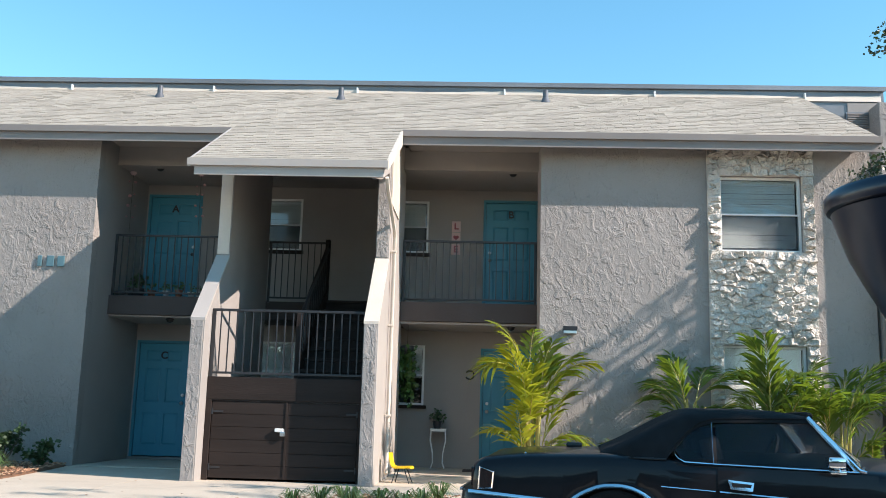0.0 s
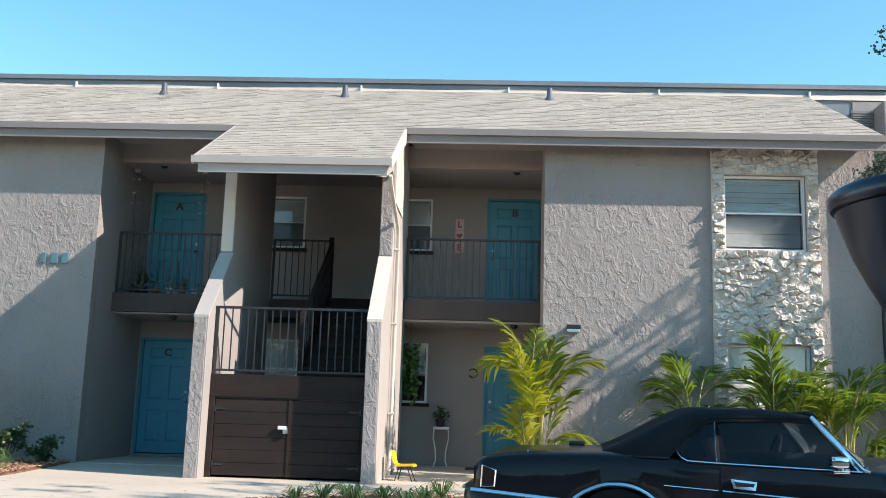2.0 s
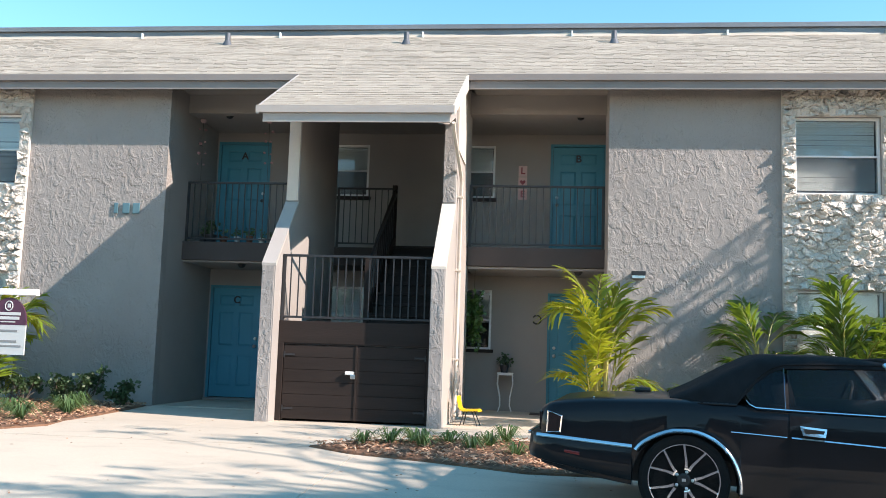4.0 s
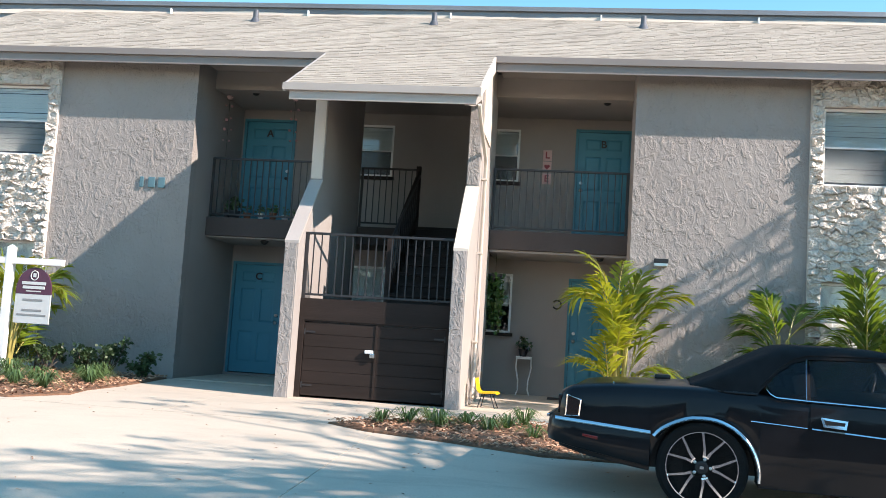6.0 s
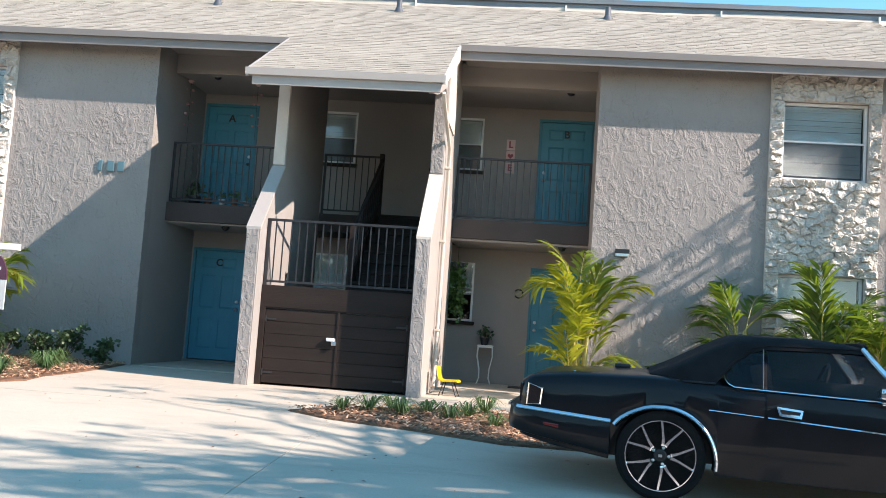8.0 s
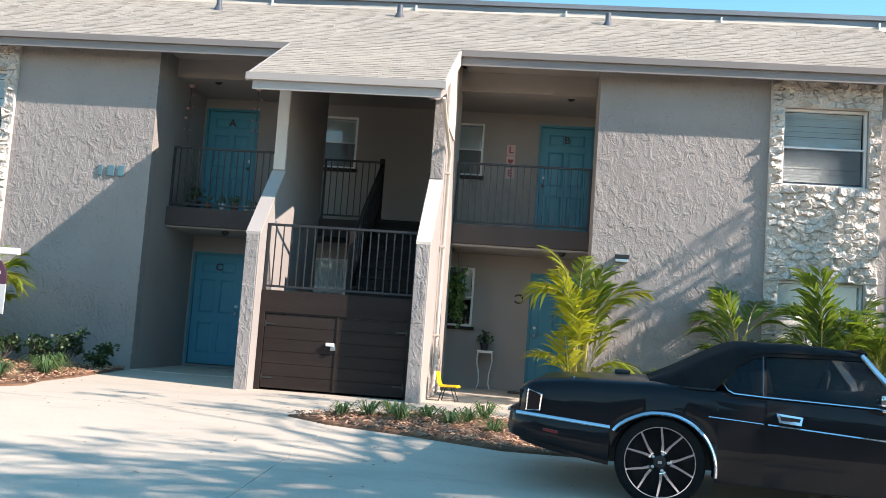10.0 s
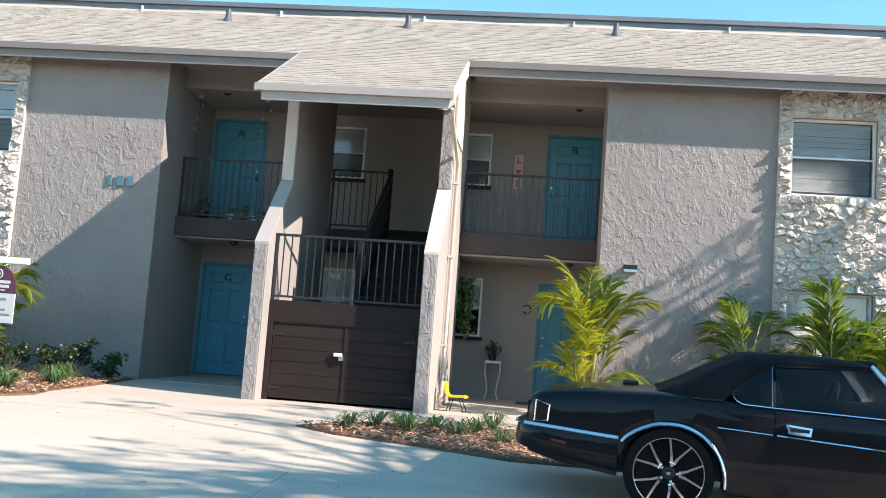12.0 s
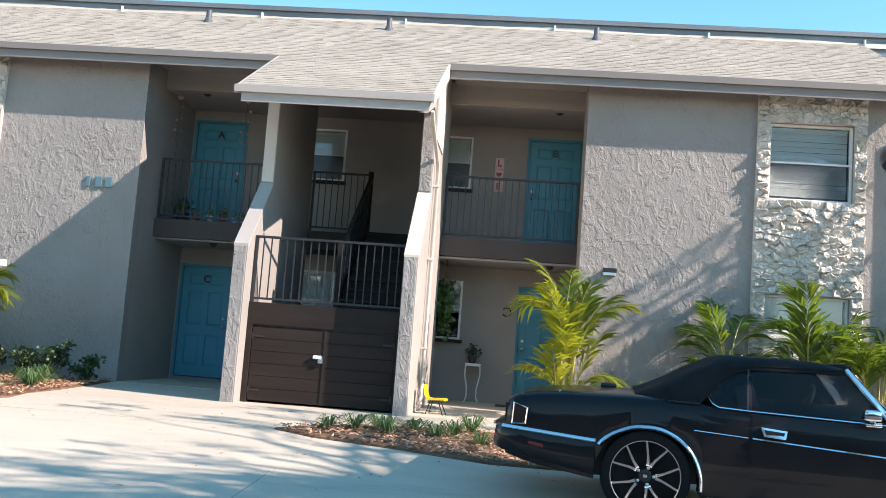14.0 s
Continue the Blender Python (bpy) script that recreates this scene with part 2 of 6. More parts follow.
# ---- mesh helpers ----
class Shape:
    """Collects pieces of one mesh."""

    def __init__(self):
        self.v, self.f = [], []

    def add(self, verts, faces):
        k = len(self.v)
        self.v += [tuple(p) for p in verts]
        self.f += [tuple(i + k for i in f) for f in faces]
        return self

    def box(self, x0, x1, y0, y1, z0, z1, b=0.0):
        if b <= 0:
            v = [(x, y, z) for x in (x0, x1) for y in (y0, y1) for z in (z0, z1)]
            return self.add(v, [(0, 1, 3, 2), (4, 6, 7, 5), (0, 4, 5, 1), (2, 3, 7, 6), (0, 2, 6, 4), (1, 5, 7, 3)])
        bm = bmesh.new()
        m = Matrix.LocRotScale(((x0 + x1) / 2, (y0 + y1) / 2, (z0 + z1) / 2), None, (abs(x1 - x0), abs(y1 - y0), abs(z1 - z0)))
        bmesh.ops.create_cube(bm, size=1, matrix=m)
        bmesh.ops.bevel(bm, geom=bm.edges[:], offset=b, segments=2, affect='EDGES', profile=0.6)
        bm.verts.index_update()
        self.add([p.co[:] for p in bm.verts], [[p.index for p in f.verts] for f in bm.faces])
        bm.free()
        return self

    def tube(self, pts, r, n=8, closed=False):
        pts = [Vector(p) for p in pts]
        rr = r if isinstance(r, (list, tuple)) else [r] * len(pts)
        rings, up = [], None
        for i, p in enumerate(pts):
            a = pts[i - 1] if i or closed else p
            b = pts[(i + 1) % len(pts)] if i + 1 < len(pts) or closed else p
            d = (b - a).normalized()
            if up is None:
                up = Vector((0, 0, 1)) if abs(d.z) < 0.9 else Vector((0, 1, 0))
            s = d.cross(up).normalized()
            up = s.cross(d).normalized()
            rings.append([p + rr[i] * (math.cos(2 * math.pi * k / n) * s + math.sin(2 * math.pi * k / n) * up) for k in range(n)])
        v = [q for ring in rings for q in ring]
        m = len(rings)
        f = [(i * n + k, i * n + (k + 1) % n, ((i + 1) % m) * n + (k + 1) % n, ((i + 1) % m) * n + k) for i in range(m if closed else m - 1) for k in range(n)]
        if not closed:
            f += [tuple(range(n))[::-1], tuple((m - 1) * n + k for k in range(n))]
        return self.add(v, f)

    def prism(self, poly, axis, lo, hi):
        """A closed outline, drawn in the plane across axis, swept from lo to hi."""
        n = len(poly)
        put = {'x': lambda p, w: (w, p[0], p[1]), 'y': lambda p, w: (p[0], w, p[1]), 'z': lambda p, w: (p[0], p[1], w)}[axis]
        v = [put(p, lo) for p in poly] + [put(p, hi) for p in poly]
        f = [tuple(range(n)), tuple(range(2 * n - 1, n - 1, -1))] + [(i, i + n, (i + 1) % n + n, (i + 1) % n) for i in range(n)]
        return self.add(v, f)

    def ball(self, c, r, n=10, m=6, sz=1.0):
        v = [(c[0], c[1], c[2] + r * sz)]
        for i in range(1, m):
            a = math.pi * i / m
            v += [(c[0] + r * math.sin(a) * math.cos(2 * math.pi * k / n), c[1] + r * math.sin(a) * math.sin(2 * math.pi * k / n), c[2] + r * sz * math.cos(a)) for k in range(n)]
        v.append((c[0], c[1], c[2] - r * sz))
        e = len(v) - 1
        f = [(0, 1 + k, 1 + (k + 1) % n) for k in range(n)] + [(e, e - n + (k + 1) % n, e - n + k) for k in range(n)]
        f += [(1 + i * n + k, 1 + (i + 1) * n + k, 1 + (i + 1) * n + (k + 1) % n, 1 + i * n + (k + 1) % n) for i in range(m - 2) for k in range(n)]
        return self.add(v, f)

    def lathe(self, prof, c=(0, 0, 0), n=16):
        v = [(c[0] + r * math.cos(2 * math.pi * k / n), c[1] + r * math.sin(2 * math.pi * k / n), c[2] + z) for r, z in prof for k in range(n)]
        f = [(i * n + k, i * n + (k + 1) % n, (i + 1) * n + (k + 1) % n, (i + 1) * n + k) for i in range(len(prof) - 1) for k in range(n)]
        f += [tuple(range(n))[::-1], tuple((len(prof) - 1) * n + k for k in range(n))]
        return self.add(v, f)

    def grid(self, rows, wrap=False):
        n = len(rows[0])
        v = [p for r in rows for p in r]
        f = [(i * n + k, i * n + (k + 1) % n, (i + 1) * n + (k + 1) % n, (i + 1) * n + k) for i in range(len(rows) - 1) for k in range(n if wrap else n - 1)]
        return self.add(v, f)

    def moved(self, m):
        self.v = [tuple(m @ Vector(p)) for p in self.v]
        return self

    def mesh(self, name, mat, smooth=False, solid=True):
        me = bpy.data.meshes.new(name)
        me.from_pydata(self.v, [], self.f)
        me.materials.append(mat)
        if solid:
            bm = bmesh.new()
            bm.from_mesh(me)
            bmesh.ops.recalc_face_normals(bm, faces=bm.faces[:])
            bm.to_mesh(me)
            bm.free()
        if smooth:
            me.polygons.foreach_set("use_smooth", [True] * len(me.polygons))
            me.set_sharp_from_angle(angle=radians(40))
        me.update()
        return me


def thing(name, at, label, category, group="", kind=""):
    ob = new(name)
    ob.empty_display_size = 0.2
    ob.matrix_basis = Matrix.Translation(at)
    return tagged(ob, label, category, group, kind)


def part(name, shape, mat, parent, label="", smooth=False, local=False, solid=True):
    """One mesh under a thing or a part. Shapes are in world metres, or in the parent's own with local."""
    me = shape if isinstance(shape, bpy.types.Mesh) else shape.mesh(name, mat, smooth, solid)
    ob = new(name, me)
    ob.parent = parent
    if not local:
        m = Matrix.Identity(4)
        p = parent
        while p:
            m = p.matrix_basis @ m
            if p.parent:
                m = p.matrix_parent_inverse @ m
            p = p.parent
        ob.matrix_parent_inverse = m.inverted()
    return tagged(ob, label)


def setting(name, shape, mat, label, category, smooth=False):
    return tagged(new(name, shape.mesh(name, mat, smooth)), label, category, kind="structure")


def lettering(name, text, size, at, mat, parent, depth=0.012, label="", turn=(90, 0, 0)):
    cu = bpy.data.curves.new(name, 'FONT')
    cu.body, cu.size, cu.extrude, cu.align_x, cu.align_y = text, size, depth / 2, 'CENTER', 'CENTER'
    cu.offset = size * 0.025
    ob = bpy.data.objects.new(name, cu)
    scene.collection.objects.link(ob)
    bpy.context.view_layer.update()
    me = bpy.data.meshes.new_from_object(ob)
    bpy.data.objects.remove(ob)
    me.transform(pose(*at, *turn))
    me.materials.clear()
    me.materials.append(mat)
    return part(name, me, mat, parent, label)


def wall_holes(s, x0, x1, y0, y1, z0, z1, holes):
    """A wall along x with rectangular openings (x0, x1, z0, z1) right through it."""
    xs = sorted({x0, x1, *[h[0] for h in holes], *[h[1] for h in holes]})
    zs = sorted({z0, z1, *[h[2] for h in holes], *[h[3] for h in holes]})
    gone = lambda i, k: any(h[0] <= xs[i] and xs[i + 1] <= h[1] and h[2] <= zs[k] and zs[k + 1] <= h[3] for h in holes)
    solid = lambda i, k: 0 <= i < len(xs) - 1 and 0 <= k < len(zs) - 1 and not gone(i, k)
    for i in range(len(xs) - 1):
        for k in range(len(zs) - 1):
            if not solid(i, k):
                continue
            a, b, c, d = xs[i], xs[i + 1], zs[k], zs[k + 1]
            s.add([(a, y0, c), (b, y0, c), (b, y0, d), (a, y0, d)], [(0, 1, 2, 3)])
            s.add([(a, y1, c), (b, y1, c), (b, y1, d), (a, y1, d)], [(3, 2, 1, 0)])
            for ok, q in ((solid(i - 1, k), [(a, y0, c), (a, y0, d), (a, y1, d), (a, y1, c)]), (solid(i + 1, k), [(b, y0, c), (b, y1, c), (b, y1, d), (b, y0, d)]),
                          (solid(i, k - 1), [(a, y0, c), (a, y1, c), (b, y1, c), (b, y0, c)]), (solid(i, k + 1), [(a, y0, d), (b, y0, d), (b, y1, d), (a, y1, d)])):
                if not ok:
                    s.add(q, [(0, 1, 2, 3)])
    return s


# ---- the large structure ----
FRONT, BACK, DECK = 15.0, 17.3, 2.79          # street face, recess back wall, upper walkway
LX, RX = -6.0, 1.24                            # the recess between the two street walls
EAVE_Y, EAVE_Z, SLOPE = 14.61, 5.378, 0.53
ENDL, ENDR = -11.2, 6.44


def ground_z(y):
    return 0.0 if y >= 11.5 else max(-0.325, -0.05 * (11.5 - y))


def roof_z(y):
    return EAVE_Z + SLOPE * (y - EAVE_Y)


s = Shape()
rows = []
for y in (-200, -40, -5, 0, 5, 8, 11.5, 13, 40, 200):
    rows.append([(x, y, ground_z(y) - 0.06) for x in (-200, -60, -20, 0, 20, 60, 200)])
setting("ground", s.grid(rows), MAT_GRASS, "flat ground of short grass and soil round the building", "ground")


def slab(x0, x1, ys, thick=0.05):
    s = Shape()
    top = [(x, y, ground_z(y)) for x in (x0, x1) for y in ys]
    low = [(x, y, ground_z(y) - thick) for x in (x0, x1) for y in ys]
    n = len(ys)
    s.add(top + low, [(i, i + n, i + n + 1, i + 1) for i in range(n - 1)] + [(2 * n + i, 2 * n + i + 1, 3 * n + i + 1, 3 * n + i) for i in range(n - 1)]
          + [(i, i + 1, 2 * n + i + 1, 2 * n + i) for i in range(n - 1)] + [(n + i, 3 * n + i, 3 * n + i + 1, n + i + 1) for i in range(n - 1)]
          + [(0, 2 * n, 3 * n, n), (n - 1, 2 * n - 1, 4 * n - 1, 3 * n - 1)])
    return s


driveway = thing("driveway", (0, 8, -0.2), "sunlit pale concrete driveway with dark joints and dappled shade", "driveway", kind="structure")
edges_y = [(5.0, 10.3)]
edges_x = [-30, -19, -13.2, -7.4, -1.6, 4.2, 10, 22]
for a, b in edges_y:
    for i in range(len(edges_x) - 1):
        ys = sorted({a, b, *[y for y in (5.0, 7.0, 8.5) if a < y < b]})
        part("panel", slab(edges_x[i] + 0.004, edges_x[i + 1] - 0.004, ys), MAT_CONCRETE, driveway)
setting("road", Shape().add([(-150, -11, -0.329), (150, -11, -0.329), (150, 4.99, -0.329), (-150, 4.99, -0.329)], [(0, 1, 2, 3)]), MAT_ASPHALT, "dark asphalt street in front of the driveway", "road")
walkway = thing("walkway", (0, 13, 0), "concrete walkway along the front of the building", "walkway", kind="structure")
wx = [-30, -14.0, -10.6, -7.2, -4.1, -2.45, -0.9, 1.8, 4.6, 7.4, 20]
for i in range(len(wx) - 1):
    part("panel", slab(wx[i] + 0.004, wx[i + 1] - 0.004, [10.315, 11.5, 14.985]), MAT_WALK, walkway)
part("panel", Shape().box(LX + 0.01, 1.41, 15.0, 17.29, -0.05, 0.015), MAT_WALK, walkway)

# walls on the street side
left_win = [(-9.9, -8.62, 3.60, 4.82), (-9.9, -8.62, 0.95, 2.13)]
right_win = [(4.07, 5.35, 3.60, 4.82), (4.07, 5.35, 0.95, 2.13)]
setting("wall_front_left", wall_holes(Shape(), ENDL, LX, FRONT, FRONT + 0.22, -0.05, 5.5, left_win), MAT_STUCCO, "taupe trowelled stucco front wall of the apartment block", "wall")
setting("wall_front_right", wall_holes(Shape(), RX, ENDR, FRONT, FRONT + 0.22, -0.05, 5.5, right_win), MAT_STUCCO, "taupe trowelled stucco front wall with a white stone panel", "wall")
setting("wall_recess_left", Shape().box(LX - 0.22, LX, FRONT + 0.22, BACK, -0.05, 5.6), MAT_STUCCO_SMOOTH, "shaded taupe side wall of the entry recess", "wall")
s = Shape().box(RX, RX + 0.22, FRONT + 0.22, 15.95, -0.05, 5.5)
s.box(1.42, 1.64, 15.95, BACK, -0.05, 5.6)
setting("wall_recess_right", s, MAT_STUCCO_SMOOTH, "shaded taupe side wall of the entry recess", "wall")
doors = [(-5.97, -4.95, DECK, 4.88), (0.32, 1.34, DECK, 4.88), (-5.97, -4.95, 0.06, 2.14), (0.32, 1.34, 0.06, 2.14)]
back_win = [(-3.96, -3.05, 3.86, 4.84), (-1.60, -0.69, 3.86, 4.84), (-3.96, -3.05, 1.10, 2.17), (-1.60, -0.69, 1.10, 2.17)]
setting("wall_back", wall_holes(Shape(), LX - 0.22, 1.64, BACK, BACK + 0.2, -0.05, 5.6, doors + back_win), MAT_STUCCO_SMOOTH, "smooth taupe back wall of the entry recess", "wall")
gable = [(FRONT + 0.22, -0.05), (FRONT + 0.22, 5.25), (18.0, 6.95), (24.0, 6.88), (24.0, -0.05)]
s = Shape().prism(gable, 'x', ENDL, ENDL + 0.2).prism(gable, 'x', ENDR - 0.2, ENDR).box(ENDL, ENDR, 24, 24.2, -0.05, 6.88)
setting("wall_outer", s, MAT_STUCCO_SMOOTH, "plain taupe side and rear walls of the block", "wall")
# near-black sheets: the gloom of unlit rooms is painted, no rooms are built
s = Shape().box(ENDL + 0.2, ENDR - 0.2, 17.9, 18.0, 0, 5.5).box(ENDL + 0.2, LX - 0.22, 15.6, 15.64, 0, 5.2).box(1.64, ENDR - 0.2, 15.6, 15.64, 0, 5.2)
setting("wall_inner", s, MAT_DARK, "near-black sheets painted as unlit rooms behind the windows", "wall")
s = Shape().box(ENDR + 0.05, 7.0, 14.72, 15.3, -0.05, 5.05, 0.02).box(7.68, 8.3, 17.5, 17.99, -0.05, 6.95, 0.02)
setting("wall_pier", s, MAT_STUCCO, "rough sunlit stucco pier at the end of the block", "wall")
s = Shape().box(7.3, 9.5, 18.0, 18.3, -0.05, 7.1)
setting("wall_far", s, MAT_STUCCO_SMOOTH, "taupe wall of the set-back end wing", "wall")

# upper walkway, beams and ceilings
s = Shape().box(LX, -3.58, 15.84, BACK, 2.47, DECK, 0.008).box(-1.04, RX, 15.84, BACK, 2.47, DECK, 0.008)
s.box(RX, 1.42, 15.95, BACK, 2.47, DECK).box(-3.58, -1.04, 16.25, BACK, 2.47, DECK, 0.008)
setting("upper_walkway", s, MAT_SLAB, "dark brown painted upper walkway slab", "balcony")
s = Shape().box(LX, -3.58, 15.76, 15.96, 5.04, 5.42, 0.006).box(-1.04, RX, 15.76, 15.96, 5.04, 5.42, 0.006)
setting("beam", s, MAT_STUCCO_SMOOTH, "taupe stucco header beam over the balcony", "beam")
s = Shape().box(LX, 1.42, 15.96, BACK, 5.06, 5.12).box(LX, -3.67, 14.8, 15.76, 5.37, 5.40).box(-0.95, RX, 14.8, 15.76, 5.37, 5.40)
s.box(-3.4, -1.23, 14.6, 15.96, 5.12, 5.17)
setting("ceiling", s, MAT_STUCCO_SMOOTH, "taupe painted ceiling of the recess and walkway", "ceiling")
s = Shape().box(LX, -3.58, 15.9, BACK - 0.01, 2.44, 2.466).box(-1.04, RX, 15.9, BACK - 0.01, 2.43, 2.466)
setting("ceiling_lower", s, MAT_STUCCO_SMOOTH, "taupe painted ceiling under the upper walkway", "ceiling")


def wing(name, x0, x1, label, paint):
    out = [(12.75, -0.05), (12.75, 2.15), (13.75, 3.15), (13.75, roof_z(13.75) - 0.12), (15.6, roof_z(15.6) - 0.12), (16.2, 5.06), (16.2, -0.05)]
    ob = setting(name, Shape().prism(out, 'x', x0, x1), paint, label, "wall")
    # rough trowelled end faces
    part("rough_face", Shape().box(x0 + 0.004, x1 - 0.016, 12.738, 12.76, -0.04, 2.12, 0.004), MAT_STUCCO, ob, "coarse grey-taupe stucco face")
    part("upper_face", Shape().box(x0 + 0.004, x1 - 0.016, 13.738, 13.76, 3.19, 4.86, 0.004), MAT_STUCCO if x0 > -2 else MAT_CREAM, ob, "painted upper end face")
    return ob


wing_left = wing("wing_wall_left", -3.58, -3.39, "thin stucco wing wall with a raked shoulder beside the stair", MAT_STUCCO_SMOOTH)
# lighter than the left wing's taupe: part of the sunlight is in its colour
wing_right = wing("wing_wall_right", -1.23, -1.04, "thin stucco wing wall, colour lightened for its sunlit outer face, with raked shoulder", MAT_TRIM_LIGHT)
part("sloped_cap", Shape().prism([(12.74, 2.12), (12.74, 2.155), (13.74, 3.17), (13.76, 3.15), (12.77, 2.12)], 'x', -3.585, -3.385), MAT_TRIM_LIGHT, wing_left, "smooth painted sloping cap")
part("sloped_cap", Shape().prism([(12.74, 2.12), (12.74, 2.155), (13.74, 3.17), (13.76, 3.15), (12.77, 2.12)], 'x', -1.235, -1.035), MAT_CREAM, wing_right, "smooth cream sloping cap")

# roof
roof = thing("roof", (-2, 15, 5.3), "low-pitched roof of weathered grey-beige asphalt shingles", "roof", kind="structure")
RIDGE_Y = 18.0


def roof_board(x0, x1, y0, y1, thick):
    return Shape().prism([(y0, roof_z(y0)), (y1, roof_z(y1)), (y1, roof_z(y1) - thick), (y0, roof_z(y0) - thick)], 'x', x0, x1)


PL, PR, PY = -3.73, -0.985, 12.65
part("deck", roof_board(ENDL - 0.02, ENDR + 0.02, EAVE_Y, RIDGE_Y, 0.1), MAT_TRIM, roof, "painted roof deck")
part("porch_deck", roof_board(PL, PR, PY, EAVE_Y, 0.1), MAT_TRIM, roof, "painted porch roof deck")
for a, b in ((ENDL - 0.04, PL), (PR, ENDR + 0.04)):
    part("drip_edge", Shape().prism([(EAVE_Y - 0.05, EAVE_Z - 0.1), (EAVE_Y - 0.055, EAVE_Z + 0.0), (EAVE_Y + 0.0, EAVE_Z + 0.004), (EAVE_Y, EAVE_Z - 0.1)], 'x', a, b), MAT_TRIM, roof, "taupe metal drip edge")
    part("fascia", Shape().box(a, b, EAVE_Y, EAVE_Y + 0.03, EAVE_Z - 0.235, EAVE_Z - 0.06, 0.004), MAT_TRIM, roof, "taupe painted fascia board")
pz = roof_z(PY)
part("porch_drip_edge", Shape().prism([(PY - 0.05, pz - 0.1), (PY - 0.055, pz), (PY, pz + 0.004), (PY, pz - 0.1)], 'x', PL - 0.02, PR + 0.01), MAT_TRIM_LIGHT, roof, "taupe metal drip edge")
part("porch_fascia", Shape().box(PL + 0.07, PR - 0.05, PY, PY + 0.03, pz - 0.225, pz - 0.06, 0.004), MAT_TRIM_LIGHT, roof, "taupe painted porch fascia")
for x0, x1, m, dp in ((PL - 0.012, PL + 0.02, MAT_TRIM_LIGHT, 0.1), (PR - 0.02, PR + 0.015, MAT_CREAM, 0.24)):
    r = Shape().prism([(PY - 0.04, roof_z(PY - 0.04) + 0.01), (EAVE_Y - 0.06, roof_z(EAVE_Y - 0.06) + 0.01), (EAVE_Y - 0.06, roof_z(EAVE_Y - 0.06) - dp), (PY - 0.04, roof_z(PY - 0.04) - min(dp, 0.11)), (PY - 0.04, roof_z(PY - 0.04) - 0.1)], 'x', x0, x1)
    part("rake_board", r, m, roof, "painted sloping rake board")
# back end deepened out of sight to lower the sun patch on the left wing
part("porch_shade_beam", Shape().prism([(PY + 0.05, roof_z(PY) - 0.24), (13.75, roof_z(13.75) - 0.12), (13.74, roof_z(13.74) - 0.55), (13.6, roof_z(13.6) - 0.42)], 'x', -1.2, -1.06), MAT_TRIM_LIGHT, roof, "painted porch beam, deepened at the back to block sun")
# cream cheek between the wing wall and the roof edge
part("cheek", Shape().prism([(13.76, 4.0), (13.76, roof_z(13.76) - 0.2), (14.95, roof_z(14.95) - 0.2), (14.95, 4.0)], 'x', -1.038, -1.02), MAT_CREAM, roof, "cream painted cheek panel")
s = Shape().box(ENDL - 1.5, 8.0, RIDGE_Y + 0.02, RIDGE_Y + 0.3, 6.3, 7.36).box(ENDL - 1.5, 8.0, RIDGE_Y + 0.3, 24.2, 6.9, 7.0)
parapet = setting("parapet", s, MAT_COPING, "low grey parapet along the top of the shingle roof", "parapet")
part("coping", Shape().box(ENDL - 1.56, 8.05, RIDGE_Y - 0.02, RIDGE_Y + 0.34, 7.36, 7.385, 0.004).box(ENDL - 1.56, 8.05, RIDGE_Y - 0.035, RIDGE_Y - 0.02, 7.33, 7.42), MAT_COPING, parapet, "grey metal coping")
s = Shape()
rng = random.Random(5)
rows = [[], []]
x = ENDL - 1.5
while x < 8.0:
    rows[0].append((x, RIDGE_Y - 0.012, 7.12))
    rows[1].append((x, RIDGE_Y + 0.016, 7.235 + 0.018 * math.sin(x * 1.7) + rng.uniform(-0.006, 0.006)))
    x += 0.16
s.grid(rows)
part("flashing", s, MAT_CREAM, parapet, "wavy pale flashing strip", solid=False)
for x in (-8.0, -5.12, -2.245, 0.665, 3.585, 6.47):
    part("flashing_clip", Shape().box(x, x + 0.03, RIDGE_Y - 0.06, RIDGE_Y + 0.01, 7.12, 7.27, 0.004), MAT_WHITE, parapet, "small white clip")
vent = thing("gable_vent", (7.45, 18, 6.8), "small louvred vent in the end wing wall", "vent", kind="structure")
part("frame", Shape().box(7.25, 7.68, 17.965, 17.99, 6.58, 6.9, 0.004), MAT_COPING, vent)
for i in range(6):
    part("slat", Shape().box(7.27, 7.66, 17.94, 17.975, 6.61 + i * 0.047, 6.635 + i * 0.047), MAT_TRIM, vent)
for x in (-5.94, -2.44, 1.44):
    v = thing("vent_pipe", (x, 17.3, roof_z(17.3)), "dark lead plumbing vent pipe standing on the shingle roof", "vent pipe", "roof vent pipes")
    z = roof_z(17.3) - 0.05
    part("pipe", Shape().lathe([(0.052, z), (0.052, z + 0.27), (0.045, z + 0.275), (0.043, z + 0.2)], (x, 17.3, 0), 14), MAT_PIPE, v, smooth=True)
    part("boot", Shape().lathe([(0.12, z - 0.02), (0.085, z + 0.06), (0.058, z + 0.12), (0.054, z + 0.12)], (x, 17.3, 0), 14), MAT_PIPE, v, "flared lead boot", smooth=True)

